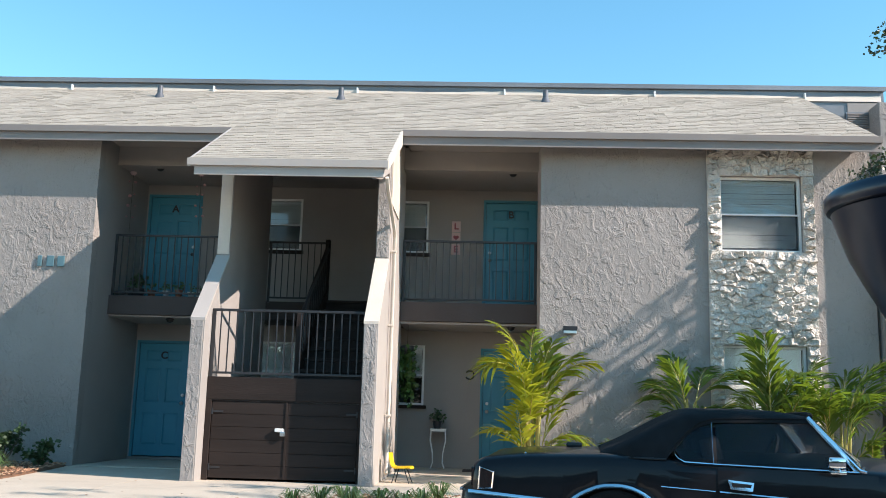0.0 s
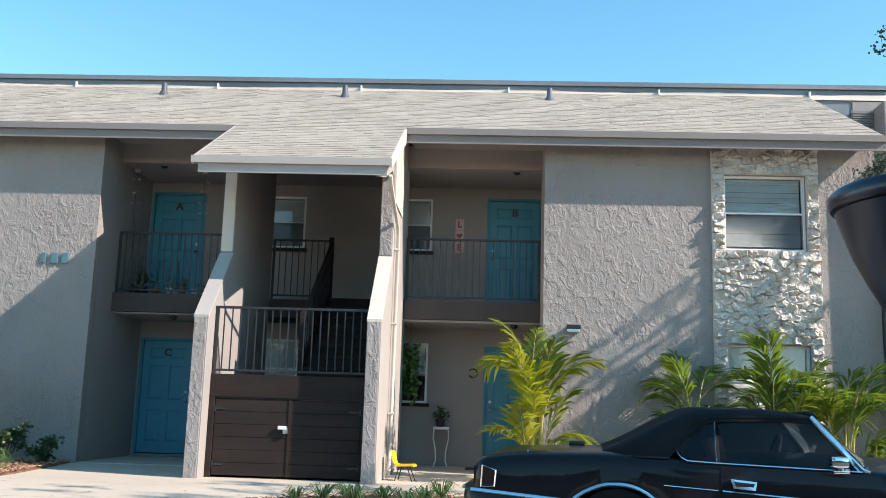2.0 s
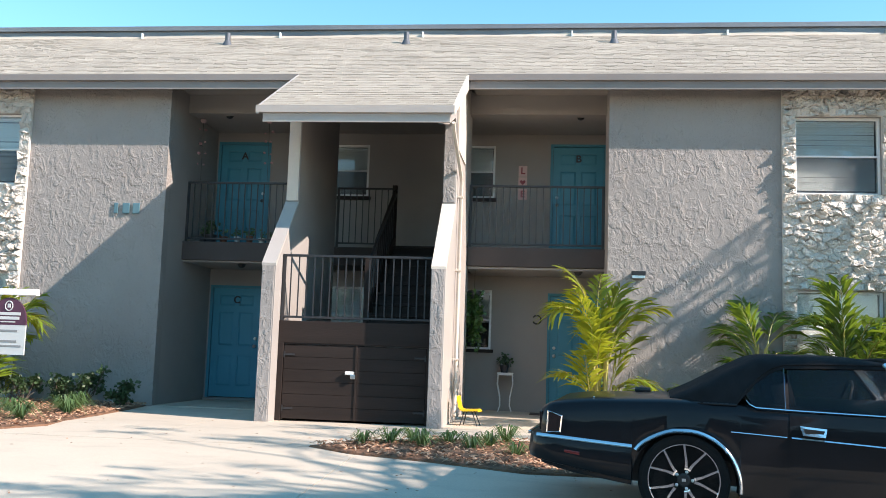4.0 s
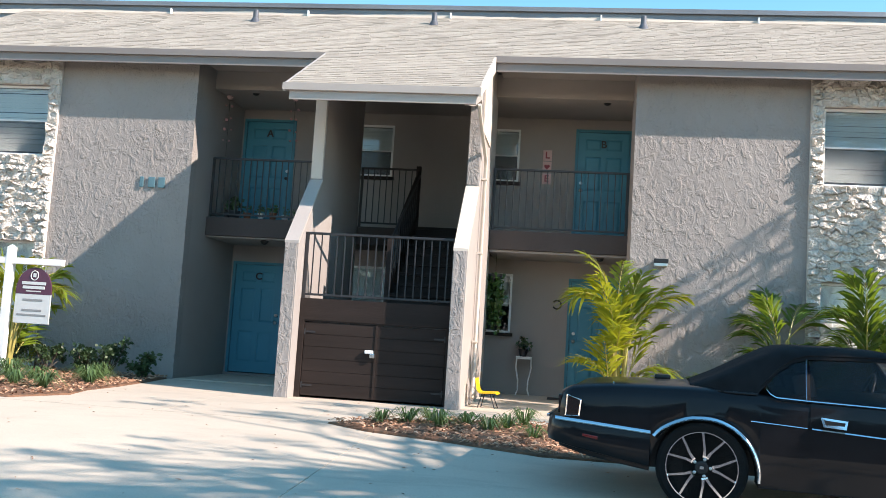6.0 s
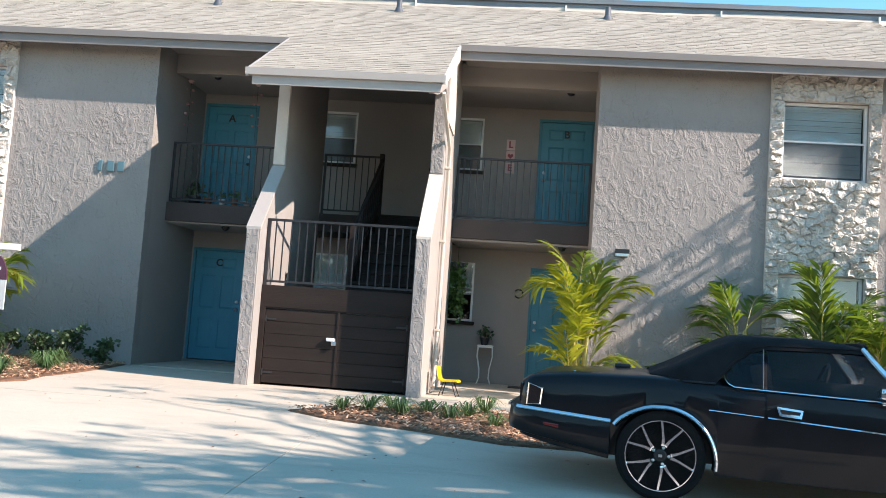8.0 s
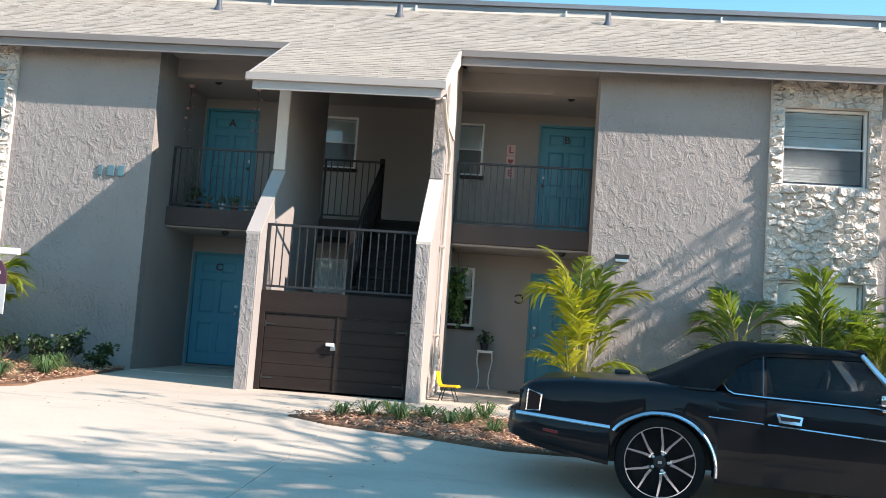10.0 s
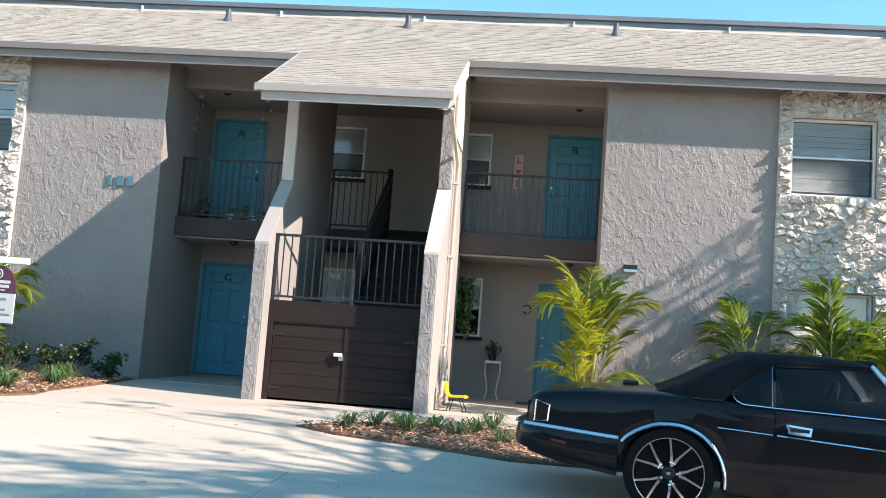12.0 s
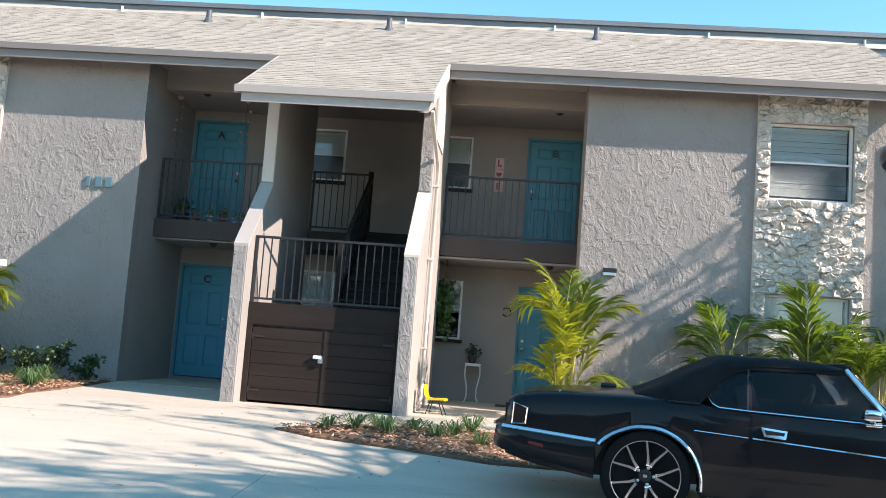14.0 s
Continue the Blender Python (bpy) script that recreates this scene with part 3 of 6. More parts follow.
# ---- stair and storage between the wing walls ----
stair = thing("staircase", (-2.3, 14.5, 0), "dark painted half-turn staircase between the wing walls", "staircase")
part("landing", Shape().box(-3.388, -1.232, 13.09, 13.95, 1.22, 1.37, 0.006), MAT_SLAB, stair, "dark brown landing")
part("landing_fascia", Shape().box(-3.388, -1.232, 13.05, 13.09, 1.075, 1.38, 0.005), MAT_BROWN, stair, "dark brown fascia board")
for i in range(8):
    y, z = 13.95 + i * 0.28, 1.37 + (i + 1) * 0.1775
    part("tread", Shape().box(-2.30, -1.235, y - 0.03, y + 0.28, z - 0.045, z, 0.006), MAT_BROWN, stair)
    part("riser", Shape().box(-2.30, -1.235, y, y + 0.02, z - 0.1775, z - 0.045), MAT_BROWN, stair)
    z = 1.37 - (i + 0.0) * 0.1715
    if i:
        part("tread", Shape().box(-3.385, -2.36, y - 0.28, y + 0.03, z - 0.045, z, 0.006), MAT_BROWN, stair)
part("stringer", Shape().prism([(13.9, 1.2), (13.9, 1.62), (16.2, 3.05), (16.2, 2.5)], 'x', -2.36, -2.31), MAT_BROWN, stair, "dark sloping stringer")
part("side_panel", Shape().prism([(14.6, 2.0), (14.6, 2.72), (16.22, 3.82), (16.26, 3.82), (16.26, 2.6)], 'x', -2.37, -2.34), MAT_BROWN, stair, "dark sloping side panel")
part("newel", Shape().box(-2.38, -2.30, 13.92, 14.0, 1.37, 2.36, 0.006), MAT_BROWN, stair, "dark newel post")
part("newel", Shape().box(-2.40, -2.32, 16.18, 16.26, 2.6, 3.88, 0.006), MAT_BROWN, stair, "dark newel post")
s = Shape().tube([(-2.34, 13.96, 2.30), (-2.34, 16.2, 3.72)], 0.026, 8)
part("handrail", s, MAT_RAIL, stair)
for i in range(12):
    y = 14.1 + i * 0.17
    part("baluster", Shape().box(-2.348, -2.332, y - 0.008, y + 0.008, 1.55 + (y - 14.1) * 0.62, 2.38 + (y - 14.1) * 0.634), MAT_RAIL, stair)


def railing(name, x0, x1, y, z0, z1, label, step=0.115, posts=()):
    r = thing(name, ((x0 + x1) / 2, y, z0), label, "railing", "bar railings")
    part("top_rail", Shape().box(x0, x1, y - 0.022, y + 0.022, z1 - 0.035, z1, 0.006), MAT_RAIL, r)
    part("bottom_rail", Shape().box(x0, x1, y - 0.016, y + 0.016, z0 + 0.05, z0 + 0.08, 0.004), MAT_RAIL, r)
    n = max(2, int(round((x1 - x0) / step)))
    bar = Shape().box(-0.008, 0.008, -0.008, 0.008, z0 + 0.08, z1 - 0.035).mesh("baluster", MAT_RAIL)
    for i in range(n + 1):
        ob = part("baluster", bar, MAT_RAIL, r, local=True)
        ob.matrix_basis = Matrix.Translation((x0 + 0.01 + (x1 - x0 - 0.02) * i / n - (x0 + x1) / 2, 0, -z0))
    for x in posts:
        part("post", Shape().box(x - 0.02, x + 0.02, y - 0.02, y + 0.02, z0 - 0.02, z1, 0.004), MAT_RAIL, r)
    return r


railing("balcony_railing", LX, -3.59, 15.95, DECK, 3.86, "black metal bar railing before the balcony door", posts=(-5.98,))
railing("balcony_railing", -1.03, RX, 15.95, DECK, 3.86, "black metal bar railing before the balcony door", posts=(-1.0, 1.21))
railing("landing_railing", -3.385, -1.235, 13.09, 1.37, 2.315, "black metal bar railing on the stair landing", posts=(-3.36, -1.26))
railing("stairhead_railing", -3.38, -2.36, 16.24, DECK, 3.84, "black metal bar railing at the head of the stair", posts=(-3.36,))

store = thing("storage_doors", (-2.3, 13.080, 0), "pair of dark brown plank storage doors under the stair landing", "storage door")
part("frame", Shape().box(-3.388, -3.31, 13.050, 13.120, 0.0, 1.075, 0.004).box(-1.30, -1.232, 13.050, 13.120, 0.0, 1.075, 0.004).box(-3.31, -1.30, 13.060, 13.120, 1.055, 1.075), MAT_BROWN, store, "dark brown door frame")
for x0, x1 in ((-3.305, -2.285), (-2.265, -1.305)):
    leafd = part("door", Shape().box(x0, x1, 13.092, 13.110, 0.03, 1.05), MAT_BROWN, store)
    for i in range(6):
        z = 0.03 + i * 0.17
        part("plank", Shape().box(x0 + 0.002, x1 - 0.002, 13.070, 13.092, z + 0.002, z + 0.168, 0.004), MAT_BROWN, leafd)
    for z in (0.16, 0.90):
        hx = x0 if x0 < -3 else x1 - 0.16
        part("strap_hinge", Shape().box(hx, hx + 0.16, 13.062, 13.070, z, z + 0.025, 0.002).box(hx + (0 if x0 < -3 else 0.14), hx + (0.02 if x0 < -3 else 0.16), 13.056, 13.070, z - 0.03, z + 0.055), MAT_RAIL, leafd, "black strap hinge")
part("post_strip", Shape().box(-2.29, -2.26, 13.058, 13.070, 0.03, 1.05, 0.003), MAT_BROWN, store)
lock = part("lock_cover", Shape().box(-2.42, -2.30, 13.020, 13.062, 0.655, 0.705, 0.012), MAT_WHITE, store, "white hasp cover")
part("padlock", Shape().box(-2.345, -2.275, 13.015, 13.055, 0.60, 0.66, 0.012).tube([(-2.33, 13.035, 0.655), (-2.33, 13.035, 0.69), (-2.31, 13.035, 0.705), (-2.29, 13.035, 0.69), (-2.29, 13.035, 0.655)], 0.006, 6), MAT_STEEL, lock, "steel padlock")


# ---- doors and windows ----
def door(name, x0, x1, z0, z1, letter, label, letter_name="letter"):
    d = thing(name, ((x0 + x1) / 2, BACK, z0), label, "door", "apartment doors", "structure")
    y = BACK
    part("frame", Shape().box(x0, x0 + 0.05, y - 0.015, y + 0.12, z0, z1, 0.004).box(x1 - 0.05, x1, y - 0.015, y + 0.12, z0, z1, 0.004).box(x0 + 0.05, x1 - 0.05, y - 0.015, y + 0.12, z1 - 0.05, z1, 0.004), MAT_TEAL_DEEP, d, "teal door frame")
    a, b, c, e = x0 + 0.054, x1 - 0.054, z0 + 0.015, z1 - 0.054
    panel = part("leaf", wall_holes(Shape(), a, b, y + 0.03, y + 0.07, c, e, [(a + w0 * (b - a), a + w1 * (b - a), c + h0 * (e - c), c + h1 * (e - c)) for w0, w1 in ((0.14, 0.45), (0.55, 0.86)) for h0, h1 in ((0.10, 0.38), (0.47, 0.78), (0.84, 0.94))]), MAT_TEAL, d, "teal six-panel leaf")
    for w0, w1 in ((0.14, 0.45), (0.55, 0.86)):
        for h0, h1 in ((0.10, 0.38), (0.47, 0.78), (0.84, 0.94)):
            px0, px1, pz0, pz1 = a + w0 * (b - a), a + w1 * (b - a), c + h0 * (e - c), c + h1 * (e - c)
            q = Shape()
            o = [(px0, y + 0.046, pz0), (px1, y + 0.046, pz0), (px1, y + 0.046, pz1), (px0, y + 0.046, pz1)]
            k = 0.035
            i = [(px0 + k, y + 0.034, pz0 + k), (px1 - k, y + 0.034, pz0 + k), (px1 - k, y + 0.034, pz1 - k), (px0 + k, y + 0.034, pz1 - k)]
            q.add(o + i, [(4, 5, 6, 7), (0, 1, 5, 4), (1, 2, 6, 5), (2, 3, 7, 6), (3, 0, 4, 7)])
            part("panel", q, MAT_TEAL, panel)
    kx = b - 0.07 if x0 < -3 else a + 0.07
    part("knob", Shape().ball((kx, y - 0.03, z0 + 0.96), 0.032, 12, 8).box(kx - 0.008, kx + 0.008, y - 0.03, y + 0.03, z0 + 0.952, z0 + 0.968), MAT_STEEL if letter != "A" else MAT_RAIL, d, "round door knob", smooth=True)
    part("deadbolt", Shape().lathe([(0.03, 0), (0.03, 0.03), (0.022, 0.04)], (0, 0, 0), 14).moved(pose(kx, y + 0.03, z0 + 1.10, 90, 0, 0)), MAT_STEEL, d, "steel deadbolt", smooth=True)
    part("threshold", Shape().box(x0 - 0.04, x1 + 0.04, y - 0.05, y + 0.1, z0 - 0.045, z0, 0.006), MAT_STEEL if z0 > 1 else MAT_TRIM, d, "door threshold")
    if letter:
        lettering(letter_name, letter, 0.185, ((x0 + x1) / 2, y + 0.02, z1 - 0.27), MAT_BLACKLETTER, d, 0.012, "black letter " + letter)
    part("backing", Shape().box(a, b, y + 0.09, y + 0.1, c, e), MAT_DARK, d)
    return d


door("door_1", *doors[0], "A", "closed teal six-panel apartment door with a black letter")
door("door_2", *doors[1], "B", "closed teal six-panel apartment door with a black letter")
door("door_3", *doors[2], "C", "closed teal ground-floor apartment door with a black letter")
door("door_4", *doors[3], "", "closed teal ground-floor apartment door behind the palm")


def window(name, x0, x1, z0, z1, y, label, drop=1.0, sill=None, blind_slats=True, rail_mid=0.5, screen=False):
    w = thing(name, ((x0 + x1) / 2, y, z0), label, "window", "sash windows", "structure")
    t = 0.04
    fr = Shape().box(x0, x0 + t, y, y + 0.07, z0, z1, 0.004).box(x1 - t, x1, y, y + 0.07, z0, z1, 0.004).box(x0 + t, x1 - t, y, y + 0.07, z1 - t, z1, 0.004).box(x0 + t, x1 - t, y, y + 0.07, z0, z0 + t, 0.004)
    part("window_frame", fr, MAT_WHITE, w, "white vinyl frame")
    zm = z0 + (z1 - z0) * rail_mid
    part("meeting_rail", Shape().box(x0 + t, x1 - t, y - 0.004, y + 0.05, zm - 0.014, zm + 0.014, 0.004), MAT_WHITE, w)
    for a, b, yy in ((z0 + t, zm - 0.02, y + 0.02), (zm + 0.02, z1 - t, y + 0.035)):
        p = part("pane", Shape().box(x0 + t, x1 - t, yy, yy + 0.005, a, b), MAT_GLASS, w, "clear reflecting pane")
        p.visible_shadow = False
    if screen:
        sc = part("insect_screen", Shape().box(x0 + t, x1 - t, y + 0.006, y + 0.009, z0 + t, zm - 0.014), MAT_SCREEN, w, "dark insect screen")
        sc.visible_shadow = False
    if sill:
        part("window_sill", Shape().box(x0 - 0.05, x1 + 0.05, y - 0.07, y + 0.02, z0 - 0.06, z0, 0.008), sill, w)
    if blind_slats:
        zb = z1 - t - (z1 - z0 - 2 * t) * drop
        blind = part("blind", Shape().box(x0 + 0.05, x1 - 0.05, y + 0.085, y + 0.12, z1 - 0.08, z1 - 0.04, 0.004), MAT_WHITE, w, "white blind head rail")
        n = int((z1 - 0.09 - zb) / 0.042)
        me = Shape().add([(x0 + 0.055, y + 0.094, -0.0245), (x1 - 0.055, y + 0.094, -0.0245), (x1 - 0.055, y + 0.104, 0.0225), (x0 + 0.055, y + 0.104, 0.0225)], [(0, 1, 2, 3)]).mesh("slat", MAT_BLIND, solid=False)
        rg = random.Random(name)
        for i in range(n):
            ob = part("slat", me, MAT_BLIND, blind)
            ob.matrix_basis = pose(0, 0, z1 - 0.10 - i * 0.042 + rg.uniform(-0.0015, 0.0015), 0, rg.uniform(-0.08, 0.08), 0)
    else:
        part("shade", Shape().box(x0 + 0.05, x1 - 0.05, y + 0.09, y + 0.095, z0 + 0.02, z1 - 0.04), MAT_WHITE, w, "drawn white shade")
    return w


window("window_1", *right_win[0], FRONT + 0.06, "white sash window with lowered blinds, in a white stone panel", screen=True)
window("window_2", *right_win[1], FRONT + 0.06, "ground-floor sash window with a drawn white shade behind palms", blind_slats=False)
window("window_3", *left_win[0], FRONT + 0.06, "white sash window with half-open blinds, in a white stone panel", screen=True)
window("window_4", *left_win[1], FRONT + 0.06, "ground-floor sash window behind the palm", blind_slats=False)
window("window_5", *back_win[0], BACK + 0.0, "sash window with white blinds beside the stair", 1.0, MAT_BROWN, screen=True)
window("window_6", *back_win[1], BACK + 0.0, "white sash window beside the upper balcony", 1.0, MAT_BROWN, screen=True)
window("window_7", *back_win[2], BACK + 0.0, "white sash window under the stair", 1.0, MAT_BROWN)
window("window_8", *back_win[3], BACK + 0.0, "white sash window behind the hanging vine", 0.6, MAT_BROWN)
# one more near-black sheet, interior darkness put into its colour
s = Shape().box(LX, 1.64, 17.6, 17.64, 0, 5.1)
setting("room_dark_sheet", s, MAT_DARK, "near-black sheet painted as unlit rooms behind the recess windows", "wall")


# ---- white stone panels round the windows ----
def stone_panel(name, x0, x1, holes, seed):
    y = FRONT - 0.002
    ob = setting(name, wall_holes(Shape(), x0, x1, y - 0.035, y, 0.0, 5.275, holes), MAT_STONE_BACK, "panel of rough white-painted stone round the windows", "stone panel")
    rg = random.Random(seed)
    zs = [0.03] + sorted(z for h in holes for z in h[2:]) + [5.24]
    fields = []
    for k in range(len(zs) - 1):
        if any(abs(zs[k] - h[2]) < 1e-6 for h in holes):
            fields += [(x0, holes[0][0], zs[k], zs[k + 1]), (holes[0][1], x1, zs[k], zs[k + 1])]
        else:
            fields.append((x0, x1, zs[k], zs[k + 1]))
    for a, b, c, d in fields:
        seeds, tries = [], 0
        gap = 0.12
        while tries < 900:
            p = (rg.uniform(a + 0.03, b - 0.03), rg.uniform(c + 0.03, d - 0.03))
            tries += 1
            if all((p[0] - q[0]) ** 2 + (1.45 * (p[1] - q[1])) ** 2 > gap * gap for q in seeds):
                seeds.append(p)
        for i, p in enumerate(seeds):
            poly = [(a, c), (b, c), (b, d), (a, d)]
            for j, q in enumerate(seeds):
                if j == i or abs(p[0] - q[0]) + abs(p[1] - q[1]) > 0.9:
                    continue
                nx, nz = q[0] - p[0], 2.1 * (q[1] - p[1])
                mx, mz = (p[0] + q[0]) / 2, (p[1] + q[1]) / 2
                side = lambda v: (v[0] - mx) * nx + (v[1] - mz) * nz
                cut = []
                for k in range(len(poly)):
                    u, v = poly[k - 1], poly[k]
                    su, sv = side(u), side(v)
                    if (su > 0) != (sv > 0):
                        t = su / (su - sv)
                        cut.append((u[0] + t * (v[0] - u[0]), u[1] + t * (v[1] - u[1])))
                    if sv <= 0:
                        cut.append(v)
                poly = cut
                if len(poly) < 3:
                    break
            if len(poly) >= 3:
                stone(ob, poly, y, rg)
    return ob


def stone(ob, poly, y, rg):
    """One rough stone over an outline, with a broken edge and an uneven face."""
    cx, cz = sum(p[0] for p in poly) / len(poly), sum(p[1] for p in poly) / len(poly)
    out = []
    for k in range(len(poly)):
        u, v = poly[k - 1], poly[k]
        n = 1 if abs(u[0] - v[0]) + abs(u[1] - v[1]) < 0.08 else 2
        for e in range(n):
            t = e / n
            out.append((u[0] + t * (v[0] - u[0]), u[1] + t * (v[1] - u[1])))
    shrink = []
    for px, pz in out:
        l = math.hypot(px - cx, pz - cz) + 1e-6
        g = max(0.2, 1 - rg.uniform(0.0, 0.003) / l)
        shrink.append((cx + (px - cx) * g, cz + (pz - cz) * g))
    m = len(shrink)
    proud = rg.uniform(0.016, 0.05)
    lean = (rg.uniform(-0.4, 0.4), rg.uniform(-0.5, 0.5))
    tip = lambda px, pz: lean[0] * (px - cx) + lean[1] * (pz - cz)
    base = [(px, y - 0.03, pz) for px, pz in shrink]
    mid = [(cx + (px - cx) * 0.985, y - 0.037 - max(0.008, proud * rg.uniform(0.15, 1.0) + tip(px, pz)), cz + (pz - cz) * 0.975) for px, pz in shrink]
    top = [(cx + (px - cx) * rg.uniform(0.55, 0.85), y - 0.037 - max(0.012, proud * rg.uniform(0.4, 1.7) + tip(px, pz)), cz + (pz - cz) * rg.uniform(0.55, 0.85)) for px, pz in shrink]
    v = base + mid + top + [(cx, y - 0.037 - proud * rg.uniform(0.2, 1.6), cz)]
    f = [(i, (i + 1) % m, m + (i + 1) % m, m + i) for i in range(m)] + [(m + i, m + (i + 1) % m, 2 * m + (i + 1) % m, 2 * m + i) for i in range(m)] + [(2 * m + i, 2 * m + (i + 1) % m, 3 * m) for i in range(m)]
    part("stone", Shape().add(v, f), MAT_STONE, ob, smooth=True)


stone_panel("stone_panel_right", 3.87, 5.53, right_win, 3)
stone_panel("stone_panel_left", -10.12, -8.43, left_win, 4)


# ---- fittings on the building ----
spout = thing("downspout", (-1.0, 14.0, 0), "cream metal downspout on the sunlit wing wall", "downspout")
part("pipe", Shape().tube([(-0.99, 12.68, 4.12), (-0.99, 12.8, 4.02), (-0.985, 13.92, 3.62), (-0.985, 14.0, 3.52), (-0.985, 14.0, 0.22), (-0.985, 13.9, 0.1)], 0.027, 8), MAT_CREAM, spout, smooth=True)
for z in (0.9, 2.2, 3.3):
    part("strap", Shape().box(-1.036, -0.952, 13.95, 14.05, z, z + 0.03, 0.003), MAT_CREAM, spout)

plate = thing("building_number", (-6.65, FRONT, 3.22), "three blue-green metal number bars on the stucco wall", "number sign")
for i, x in enumerate((-6.83, -6.655, -6.48)):
    part("bar", Shape().box(x - (0.035 if i == 0 else 0.06), x + (0.035 if i == 0 else 0.06), FRONT - 0.035, FRONT - 0.008, 3.13, 3.31, 0.012), MAT_NUMBER, plate)

box = thing("wall_box", (1.71, FRONT, 2.3), "small grey electrical box on the stucco wall", "electrical box")
part("body", Shape().box(1.61, 1.81, FRONT - 0.07, FRONT - 0.0, 2.24, 2.34, 0.01), MAT_STEEL, box)
part("lid", Shape().box(1.60, 1.82, FRONT - 0.08, FRONT - 0.066, 2.29, 2.36, 0.006), MAT_BLACKPL, box, "dark lid")

sign = thing("love_sign", (-0.18, BACK, 4.15), "narrow pink wooden sign with red letters on the wall", "sign")
for z0, z1 in ((4.27, 4.47), (4.06, 4.26), (3.84, 4.04)):
    part("board", Shape().box(-0.26, -0.10, BACK - 0.02, BACK - 0.003, z0, z1, 0.004), MAT_PINK, sign)
lettering("letter", "L", 0.17, (-0.18, BACK - 0.024, 4.37), MAT_RED, sign, 0.006, "red letter L")
lettering("letter", "E", 0.17, (-0.18, BACK - 0.024, 3.94), MAT_RED, sign, 0.006, "red letter E")
h = [(-0.18 + 0.0032 * 16 * math.sin(a) ** 3, 4.163 + 0.0032 * (13 * math.cos(a) - 5 * math.cos(2 * a) - 2 * math.cos(3 * a) - math.cos(4 * a))) for a in [2 * math.pi * k / 24 for k in range(24)]]
part("heart", Shape().prism(h, 'y', BACK - 0.03, BACK - 0.018), MAT_RED, sign, "red heart")

ring = thing("wall_ring", (0.13, BACK, 1.66), "small dark metal ring hung on the wall beside the door", "wall ornament")
part("ring", Shape().tube([(0.13 + 0.075 * math.cos(a), BACK - 0.02, 1.66 + 0.075 * math.sin(a)) for a in [radians(-150 + 300 * k / 18) for k in range(19)]], 0.014, 8), MAT_RAIL, ring, smooth=True)

for x, y, z in ((-5.35, 16.03, 5.085), (0.82, 16.03, 5.085), (-5.0, 16.1, 2.44), (0.82, 16.1, 2.44)):
    c = thing("ceiling_light", (x, y, z), "small round dark ceiling light over a door", "ceiling light", "ceiling lights")
    part("base", Shape().lathe([(0.06, z), (0.075, z - 0.015), (0.07, z - 0.03)], (x, y, 0), 18), MAT_RAIL, c, smooth=True)
    part("globe", Shape().lathe([(0.062, z - 0.03), (0.05, z - 0.06), (0.02, z - 0.075)], (x, y, 0), 18), MAT_BLACKPL, c, smooth=True)

# strings of small ornaments by the upper door
for x, n, seed in ((-5.93, 4, 1), (-4.70, 4, 2)):
    rg = random.Random(seed)
    m = thing("hanging_ornament", (x, 16.3, 5.06), "string of small pink and white hanging ornaments", "ornament", "hanging ornaments")
    part("cord", Shape().tube([(x, 16.3, 5.06), (x + 0.01, 16.3, 3.95)], 0.003, 5), MAT_RAIL, m)
    part("hook", Shape().lathe([(0.05, 5.06), (0.06, 5.04), (0.03, 5.0)], (x, 16.3, 0), 12), MAT_PINK, m)
    for i in range(n):
        z = 4.88 - i * 0.2 - rg.uniform(0, 0.05)
        for dx in (-0.05, 0.055):
            part("shell", Shape().ball((x + dx * rg.uniform(0.5, 1.4), 16.3, z + rg.uniform(-0.02, 0.02)), rg.uniform(0.018, 0.036), 8, 5, 0.8), MAT_ROSE, m)

# ---- shingle courses ----
EXPO, TAB = 0.125, 0.30
NRM = Vector((0, -SLOPE, 1)).normalized()
UPS = Vector((0, 1, SLOPE)).normalized()


def shingle_pts(x, y, w, lift):
    a = Vector((0, y, roof_z(y)))
    p, q = a + NRM * (0.006 + lift), a + UPS * (EXPO + 0.03) + NRM * 0.003
    r = a + NRM * 0.001
    return [(x, p.y, p.z), (x + w, p.y, p.z), (x + w, q.y, q.z), (x, q.y, q.z), (x, r.y, r.z), (x + w, r.y, r.z)]


S_FACES = [(0, 1, 2, 3), (4, 5, 1, 0), (0, 3, 4), (1, 5, 2)]


def courses(x0, x1, y0, y1, seed):
    rg = random.Random(seed)
    dy = EXPO * UPS.y
    y = y0
    while y < y1 - 0.02:
        x = x0 - rg.uniform(0, TAB)
        while x < x1:
            w = rg.uniform(0.10, 0.20)
            a, b = max(x, x0), min(x + w - 0.004, x1)
            if b - a > 0.03:
                yield a, y + rg.uniform(-0.006, 0.006), b - a, rg.choice((0.0, 0.002, 0.005))
            x += w
        y += dy


